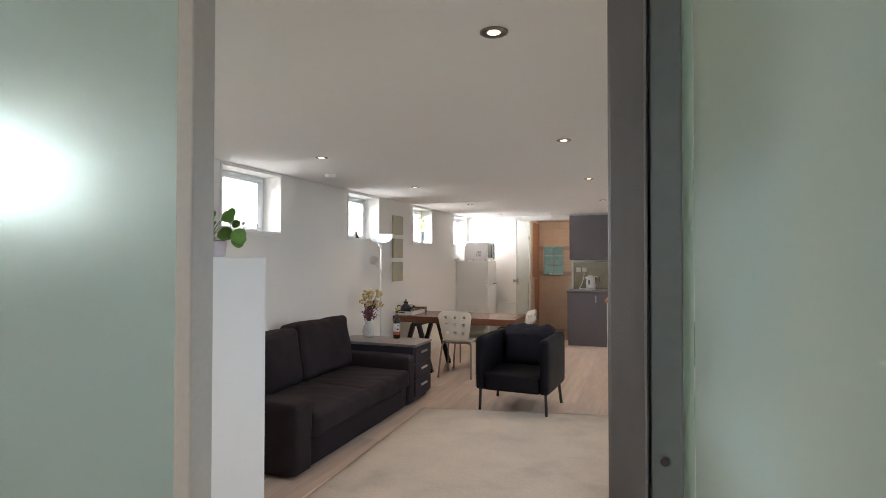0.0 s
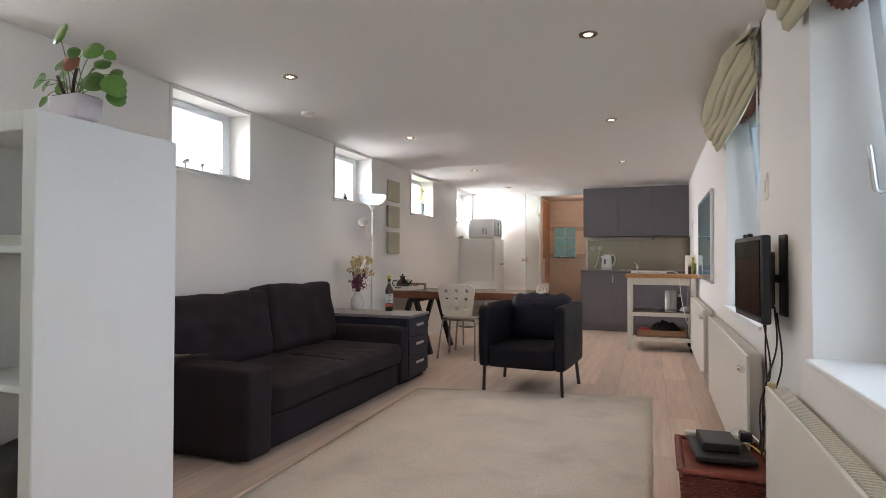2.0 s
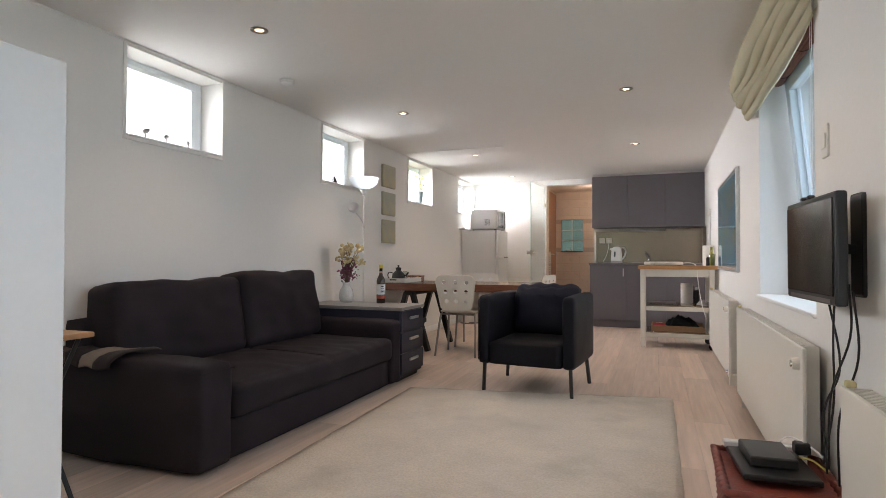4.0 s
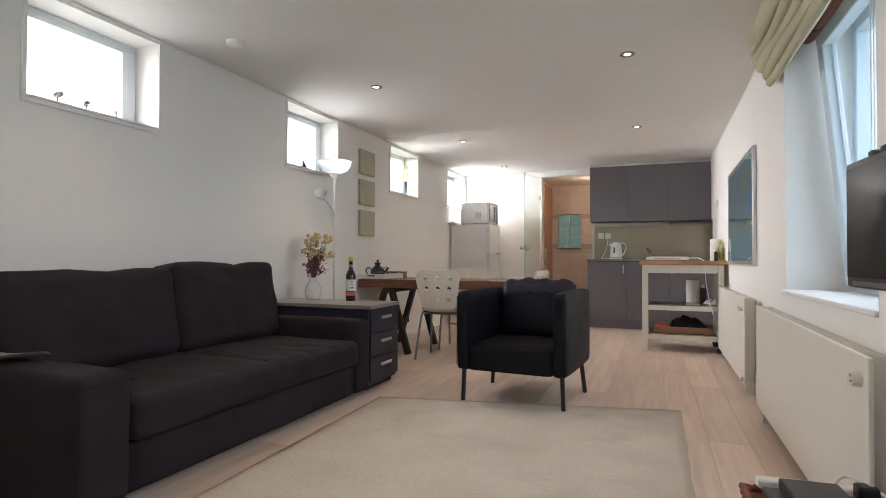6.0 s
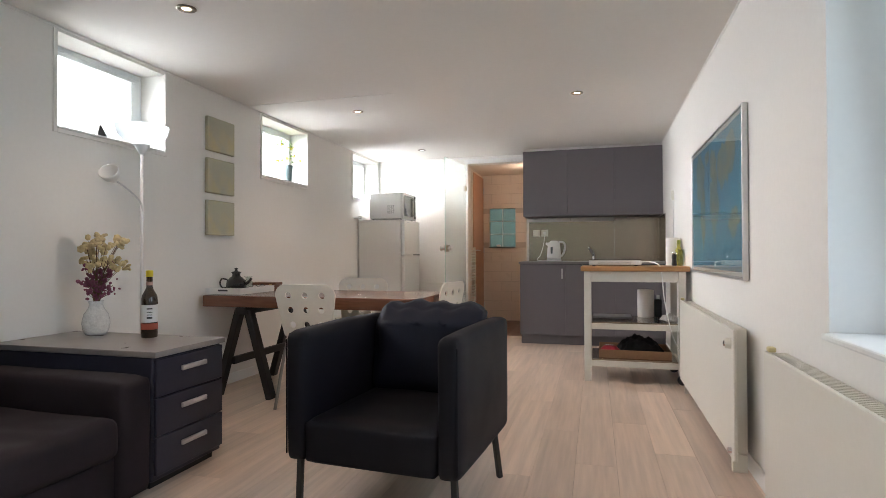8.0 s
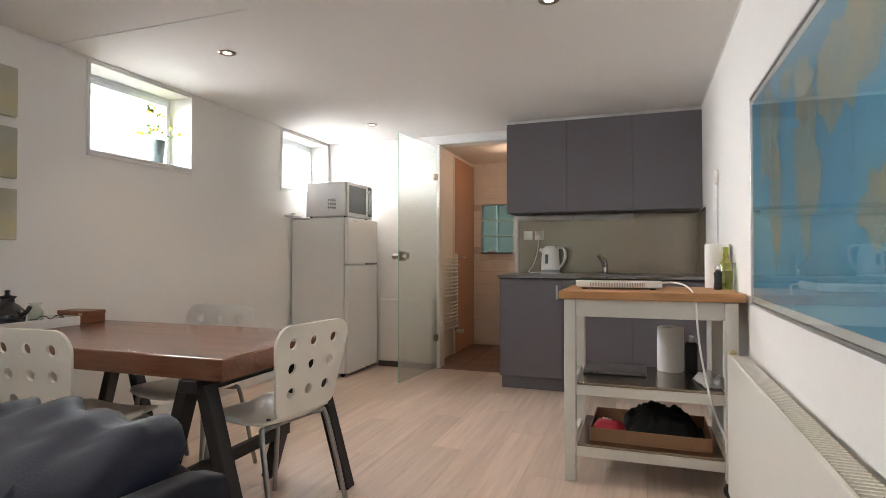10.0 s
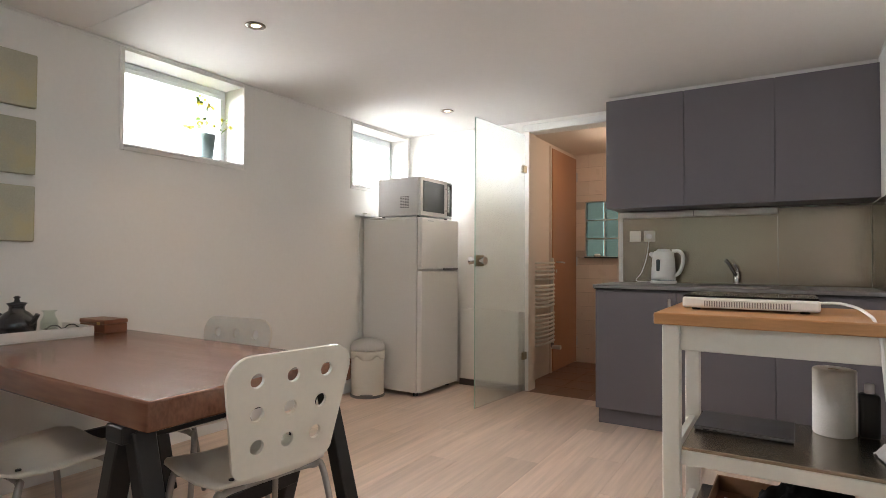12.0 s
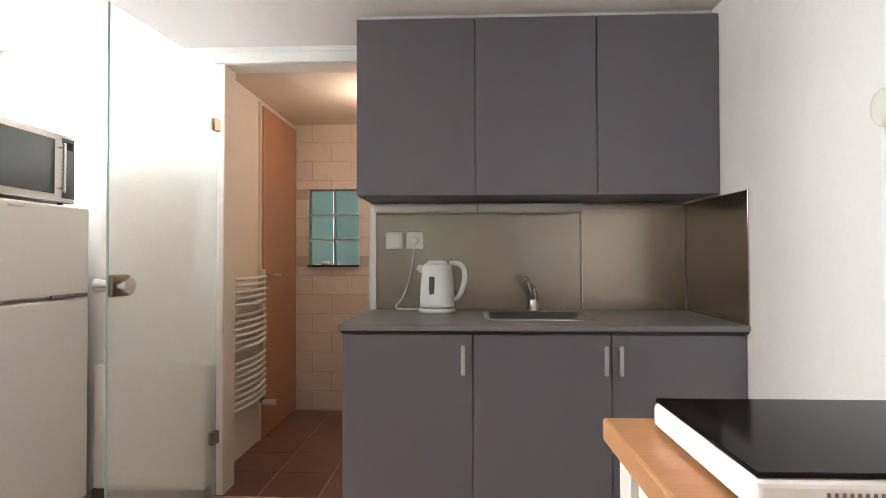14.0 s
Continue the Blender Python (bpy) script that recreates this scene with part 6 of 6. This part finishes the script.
tapw = thing("kitchen_tap", -0.315, 9.655, 0.90, label="small chrome mixer tap behind the sink", category="tap")
part("body", lathe([(0.026, 0), (0.026, 0.01), (0.02, 0.014), (0.02, 0.075), (0.022, 0.08), (0.018, 0.092)], 20), CHROME, tapw, smooth=True)
part("spout", tube(curve_points([(0, 0, 0.05), (-0.02, -0.05, 0.10), (-0.045, -0.12, 0.155), (-0.05, -0.14, 0.15)], 6), 0.011, 10), CHROME, tapw, smooth=True)
part("lever", tube(curve_points([(0, 0, 0.09), (0.005, 0.0, 0.105), (-0.01, -0.03, 0.135)], 5), 0.006, 8), CHROME, tapw, smooth=True)

sp = thing("splashback", 0, KB, 0.90, label="brushed steel splashback panels above the worktop", category="splashback")
part("panel", box(-1.06, -0.082, -0.006, -0.0005, 0.001, 0.462, 0.001, 1), STEEL, sp)
part("panel", box(-0.081, 0.397, -0.030, -0.0005, 0.001, 0.499, 0.001, 1), STEEL, sp)
part("side_panel", box(0.3975, 0.4035, -0.60, -0.031, 0.001, 0.497, 0.001, 1), STEEL, sp)
part("edge_strip", box(-1.088, -1.0605, -0.014, -0.0005, 0.001, 0.499, 0.002, 1), WHITE_PAINT, sp, "white edge strip")
part("joint_strip", box(-0.0835, -0.0812, -0.032, -0.0065, 0.001, 0.462), CHROME, sp)
sl = thing("strip_light", 0, KB, 1.363, label="slim white strip light under the wall cabinets", category="light")
part("housing", box(-1.06, -0.084, -0.075, -0.0005, 0, 0.035, 0.003, 1), WHITE_PAINT, sl)
part("diffuser", box(-1.02, -0.12, -0.068, -0.02, -0.004, -0.0004, 0.001, 1), CREAM, sl)
part("end_joint", box(-0.575, -0.572, -0.0765, -0.02, 0.001, 0.034), DARK_STEEL, sl)
wall_plate("light_switch", pose(-0.972, KB - 0.0062, 1.232, 0, 0, NORTH), 0.08, 0.08, "white rocker switch on the steel splashback", 1, "switch")
wall_plate("wall_socket", pose(-0.873, KB - 0.0062, 1.232, 0, 0, NORTH), 0.08, 0.08, "white wall socket on the steel splashback", 1)


def kettle():
    w = thing("electric_kettle", -0.76, 9.61, 0.90, 0, label="white plastic electric kettle plugged in on the worktop", category="kettle")
    part("base_plate", lathe([(0.082, 0), (0.085, 0.004), (0.084, 0.018), (0.075, 0.020)], 28), WHITE_PAINT, w, smooth=True)
    part("foot_ring", lathe([(0.079, 0.0205), (0.081, 0.022), (0.081, 0.027), (0.077, 0.028)], 28), mat("grey_blue_ring", (0.35, 0.4, 0.42), 0.4), w)
    part("body", lathe([(0.080, 0.028), (0.080, 0.05), (0.075, 0.14), (0.068, 0.21), (0.060, 0.222), (0.02, 0.228)], 32), WHITE_PAINT, w, smooth=True)
    part("lid", lathe([(0.045, 0.2245), (0.045, 0.233), (0.03, 0.238), (0.005, 0.239)], 24), WHITE_PAINT, w, smooth=True)
    part("spout", beam((-0.060, 0, 0.185), (-0.090, 0, 0.212), 0.035, 0.03, 0.008), WHITE_PAINT, w)
    part("handle", tube(curve_points([(0.055, 0, 0.222), (0.10, 0, 0.222), (0.125, 0, 0.19), (0.122, 0, 0.13), (0.10, 0, 0.075), (0.07, 0, 0.055)], 6), 0.0125, 10), WHITE_PAINT, w, smooth=True)
    part("water_window", box(-0.0325, -0.0085, -0.0785, -0.070, 0.085, 0.165, 0.006, 2), mat("smoked_window", (0.10, 0.13, 0.13), 0.2), w)
    part("cord", tube(curve_points([(-0.06, 0.04, 0.012), (-0.13, 0.06, 0.008), (-0.20, 0.07, 0.015), (-0.165, 0.085, 0.07), (-0.13, 0.09, 0.18), (-0.113, 0.085, 0.30)], 6), 0.0035, 7), WHITE_PAINT, w, smooth=True)
    part("plug", lathe([(0.018, 0), (0.018, 0.03), (0.01, 0.036)], 16), WHITE_PAINT, w, at=Matrix.Translation((-0.113, 0.104, 0.33)) @ pose(0, 0, 0, 90), smooth=True)


kettle()


# ---- fridge corner ----
def fridge():
    w = thing("fridge_freezer", -2.68, 9.35, 0, label="white two-door fridge freezer standing in the corner", category="fridge")
    part("body", box(-0.305, 0.225, -0.285, 0.27, 0.03, 1.375, 0.006, 2), FRIDGE, w)
    part("top", box(-0.307, 0.228, -0.287, 0.272, 1.376, 1.388, 0.004, 2), FRIDGE, w)
    part("door", box(0.229, 0.272, -0.285, 0.27, 0.035, 0.968, 0.010, 3), FRIDGE, w)
    fz = part("freezer_door", box(0.229, 0.272, -0.285, 0.27, 0.982, 1.384, 0.010, 3), FRIDGE, w)
    part("grip", box(0.273, 0.282, 0.02, 0.25, 0.972, 0.990, 0.003, 1), DARK_STEEL, fz, "dark grip strip")
    part("brand_plate", box(0.272, 0.2735, -0.20, -0.12, 1.355, 1.364), ALU, fz)
    for x in (-0.22, 0.19):
        for y in (-0.24, 0.22):
            part("foot", rod((x, y, 0), (x, y, 0.03), 0.02, seg=12), BLACK_PLASTIC, w)


fridge()


def microwave():
    w = thing("microwave", -2.645, 9.315, 1.388, 0, label="silver microwave with a dark door on top of the fridge", category="microwave")
    SILVER = mat("silver_casing", (0.70, 0.70, 0.69), 0.32, metal=0.2, vary=0.03)
    part("casing", box(-0.20, 0.195, -0.235, 0.235, 0.012, 0.315, 0.005, 2), SILVER, w)
    part("front_frame", box(0.196, 0.215, -0.235, 0.235, 0.012, 0.315, 0.004, 2), SILVER, w)
    # the glass colour holds the blue-grey reflection of the east window
    part("window", box(0.2155, 0.219, -0.205, 0.105, 0.045, 0.285, 0.002, 1), mat("smoked_oven_glass", (0.060, 0.075, 0.080), 0.16, vary=0.05, bump=0), w, "dark glass door window")
    hd = tube([(0.245, 0.125, 0.05), (0.245, 0.125, 0.27)], 0.008, 10)
    for z in (0.07, 0.25):
        rod((0.215, 0.125, z), (0.245, 0.125, z), 0.006, bm=hd)
    part("handle", hd, CHROME, w)
    part("control_panel", box(0.2155, 0.2185, 0.15, 0.225, 0.03, 0.30), BLACK_PLASTIC, w)
    part("display", box(0.2187, 0.2195, 0.16, 0.215, 0.25, 0.285), SCREEN, w)
    vt = None
    for r in range(8):
        for c in range(4):
            vt = box(0.02 + c * 0.022, 0.036 + c * 0.022, -0.2363, -0.2348, 0.075 + r * 0.012, 0.080 + r * 0.012, bm=vt)
    part("vent_slots", vt, BLACK_PLASTIC, w)
    for x in (-0.17, 0.17):
        for y in (-0.2, 0.2):
            part("foot", rod((x, y, 0), (x, y, 0.013), 0.012, seg=10), BLACK_PLASTIC, w)


microwave()
pb = thing("pedal_bin", -2.815, 8.925, 0, 35, label="cream pedal bin with a steel lid and a bag liner", category="bin")
pb.scale = (1.1, 1.1, 1.0)
part("body", lathe([(0.112, 0.012), (0.115, 0.02), (0.118, 0.33), (0.118, 0.345), (0.10, 0.345)], 32), CREAM, pb, smooth=True)
part("base_ring", lathe([(0.122, 0), (0.124, 0.004), (0.122, 0.016), (0.112, 0.02)], 32), DARK_STEEL, pb, smooth=True)
b = lathe([(0.1195, 0.30), (0.122, 0.303), (0.123, 0.34), (0.121, 0.352), (0.11, 0.354)], 40)
for v in b.verts:
    a = math.atan2(v.co.y, v.co.x)
    if v.co.z < 0.32:
        v.co.z += 0.018 * math.sin(5 * a) + 0.008 * math.sin(11 * a)
part("liner", b, mat("thin_plastic_bag", (0.70, 0.67, 0.60), 0.5, vary=0.05, bump=0.4), pb, "crumpled bag rim", smooth=True)
part("lid", lathe([(0.118, 0.356), (0.122, 0.36), (0.121, 0.39), (0.095, 0.425), (0.04, 0.445), (0.002, 0.449)], 32), ALU, pb, "domed steel lid", smooth=True)
part("pedal", box(-0.045, 0.045, -0.15, -0.115, 0.022, 0.032, 0.004, 1), DARK_STEEL, pb)
ad = thing("power_adapter", label="white power adapter box on a wall shelf bracket", category="adapter")
ad.matrix_world = pose(XL, 9.02, 1.40, 0, 0, WEST)
part("body", box(-0.05, 0.10, -0.10, -0.0, 0, 0.018, 0.004, 1), WHITE_PAINT, ad)
part("plug", box(0.02, 0.07, -0.07, -0.02, 0.018, 0.035, 0.006, 2), CREAM, ad)
part("cable", tube(curve_points([(0.0, -0.02, 0.0), (-0.02, -0.016, -0.2), (0.01, -0.02, -0.55), (-0.01, -0.016, -0.95)], 6), 0.003, 6), WHITE_PAINT, ad, smooth=True)
sb = thing("sill_holder", XL - 0.06, 9.03, SILL_L + 0.014, label="small grey metal holder lying on the window sill", category="holder")
part("body", box(-0.04, 0.05, -0.06, 0.08, 0, 0.014, 0.005, 2), ALU, sb)


def glass_door():
    hx, hy = -1.835, 9.70
    fx, fy = -1.905, 8.99
    d = Vector((fx - hx, fy - hy, 0))
    w = thing("door_3", hx, hy, 0, math.degrees(math.atan2(d.y, d.x)), label="open frameless glass door with a milky surface", category="door", kind="structure")
    n = d.length
    part("leaf", box(0.0, n - 0.003, -0.004, 0.004, 0.012, 2.07), PALE_FROST, w)
    part("glass_edge", box(n - 0.003, n, -0.004, 0.004, 0.012, 2.07), GREEN_EDGE, w)
    for z in (0.29, 1.79):
        part("hinge", box(-0.012, 0.045, -0.016, 0.016, z - 0.03, z + 0.03, 0.004, 2), OLD_BRASS, w, "tarnished brass glass clamp hinge")
    k = box(n - 0.105, n - 0.006, -0.014, 0.014, 1.01, 1.09, 0.008, 2)
    kn = part("lock_case", k, OLD_BRASS, w)
    for s in (-1, 1):
        part("knob", rod((n - 0.035, s * 0.014, 1.05), (n - 0.035, s * 0.065, 1.05), 0.018, 0.029, 20), CHROME, kn)


glass_door()


# ---- hall ----
def hall_door():
    w = thing("door_4", HX0, 10.90, 0, label="closed plain beech door in the hall wall", category="door", kind="structure")
    part("leaf", box(0.003, 0.028, -0.36, 0.325, 0.01, 2.12, 0.002, 1), DOOR_WOOD, w)
    fr = box(0.002, 0.018, -0.385, -0.362, 0, 2.14)
    box(0.002, 0.018, 0.327, 0.345, 0, 2.14, bm=fr)
    box(0.002, 0.018, -0.362, 0.327, 2.122, 2.14, bm=fr)
    part("door_frame", fr, PINK_WALL, w)
    part("door_handle", tube(curve_points([(0.03, -0.27, 1.04), (0.065, -0.27, 1.04), (0.07, -0.24, 1.04), (0.07, -0.15, 1.035)], 5), 0.008, 8), ALU, w, smooth=True)
    part("keyhole_plate", box(0.0285, 0.033, -0.285, -0.255, 0.94, 0.97, 0.003, 1), ALU, w)
    for z in (0.22, 1.05, 1.93):
        part("hinge", rod((0.032, 0.326, z - 0.045), (0.032, 0.326, z + 0.045), 0.008, seg=10), ALU, w)


hall_door()


def towel_rail():
    w = thing("towel_radiator", HX0, 10.235, 0.29, label="white ladder towel radiator on the hall wall", category="radiator")
    for y in (-0.24, 0.24):
        part("upright", box(0.035, 0.062, y - 0.014, y + 0.014, 0, 0.79, 0.006, 2), CREAM, w)
    zs = [0.03 + 0.036 * k for k in range(8)] + [0.36 + 0.036 * k for k in range(6)] + [0.60 + 0.036 * k for k in range(5)]
    for z in zs:
        part("rung", tube(curve_points([(0.062, -0.245, z), (0.082, -0.10, z), (0.088, 0, z), (0.082, 0.10, z), (0.062, 0.245, z)], 3), 0.0105, 8), CREAM, w, smooth=True)
    part("valve", rod((0.048, -0.24, -0.06), (0.048, -0.24, 0), 0.014), DARK_STEEL, w)
    part("valve", rod((0.048, 0.24, -0.04), (0.048, 0.24, 0), 0.014), DARK_STEEL, w)
    part("thermostat_head", rod((0.05, 0.24, -0.035), (0.13, 0.24, -0.035), 0.018, 0.02), CREAM, w)
    part("bracket", merge(rod((0, -0.2, 0.7), (0.04, -0.2, 0.7), 0.01), rod((0, 0.2, 0.7), (0.04, 0.2, 0.7), 0.01)), CREAM, w)
    part("pipe", rod((0.048, -0.24, -0.30), (0.048, -0.24, -0.06), 0.008), CREAM, w)


towel_rail()
so = thing("soap_dish", -1.68, HY1 - 0.065, BZ0 + 0.004, label="small pale soap lying on the glass block sill", category="soap")
part("soap", cushion(-0.03, 0.03, -0.015, 0.015, 0, 0.025, 0.004, 0.008, 0.001, 4), CREAM, so, smooth=True)

# ---- pieces of floors and walls ----
PW, PL = 0.186, 1.285
x, row = XL + 0.005, 0
rnd = random.Random(21)
pieces = {}
while x < XR - 0.01:
    w0 = min(PW, XR - 0.004 - x)
    y = YF + 0.005 - PL * (0.0, 0.37, 0.71, 0.18, 0.55)[row % 5]
    while y < YB - 0.03:
        a, c = max(y, YF + 0.005), min(y + PL, YB - 0.012)
        if c - a > 0.03:
            key = (round(w0, 3), round(c - a, 3))
            m = pose(x + w0 / 2, (a + c) / 2, 0)
            if key not in pieces:
                pieces[key] = part("plank", box(-w0 / 2 + 0.0006, w0 / 2 - 0.0006, -(c - a) / 2 + 0.0006, (c - a) / 2 - 0.0006, -0.004, 0.0), PLANK, floor, at=m)
            else:
                share(pieces[key], floor, m)
        y += PL
    x += PW
    row += 1
TS = 0.30
tile = None
for i in range(4):
    for j in range(6):
        x0, y0 = HX0 + 0.004 + i * TS, YB - 0.006 + j * TS
        x1, y1 = min(x0 + TS - 0.006, HX1), min(y0 + TS - 0.006, HY1)
        if x1 - x0 < 0.03 or y1 - y0 < 0.03:
            continue
        part("tile", box(x0, x1, y0, y1, -0.006, 0.0, 0.0015, 1), BROWN_TILE, floor_hall)
cols, rows = 4, 15
tw_, th_ = 0.295, 0.145
for r in range(rows):
    z0 = r * th_ + 0.002
    z1 = min(z0 + th_ - 0.004, HZ)
    off = 0.0 if r % 2 else -tw_ / 2
    for c in range(cols + 1):
        x0 = max(HX0, HX0 + off + c * tw_ + 0.002)
        x1 = min(HX1, HX0 + off + (c + 1) * tw_ - 0.002)
        if x1 - x0 < 0.02 or z1 - z0 < 0.02:
            continue
        spans = [(x0, x1)]
        if z1 > BZ0 and z0 < BZ1:
            spans = [(x0, min(x1, BX0)), (max(x0, BX1), x1)]
            if z0 < BZ0 - 0.03:
                part("tile", box(x0, x1, HY1 - 0.007, HY1 - 0.0005, z0, min(z1, BZ0 - 0.014), 0.0012, 1), HALL_TILE, wall_hall_north)
                continue
            if z1 > BZ1 + 0.03:
                part("tile", box(x0, x1, HY1 - 0.007, HY1 - 0.0005, max(z0, BZ1 + 0.002), z1, 0.0012, 1), HALL_TILE, wall_hall_north)
                continue
        for a, d in spans:
            if d - a > 0.02:
                part("tile", box(a, d, HY1 - 0.007, HY1 - 0.0005, z0, z1, 0.0012, 1), HALL_TILE, wall_hall_north)
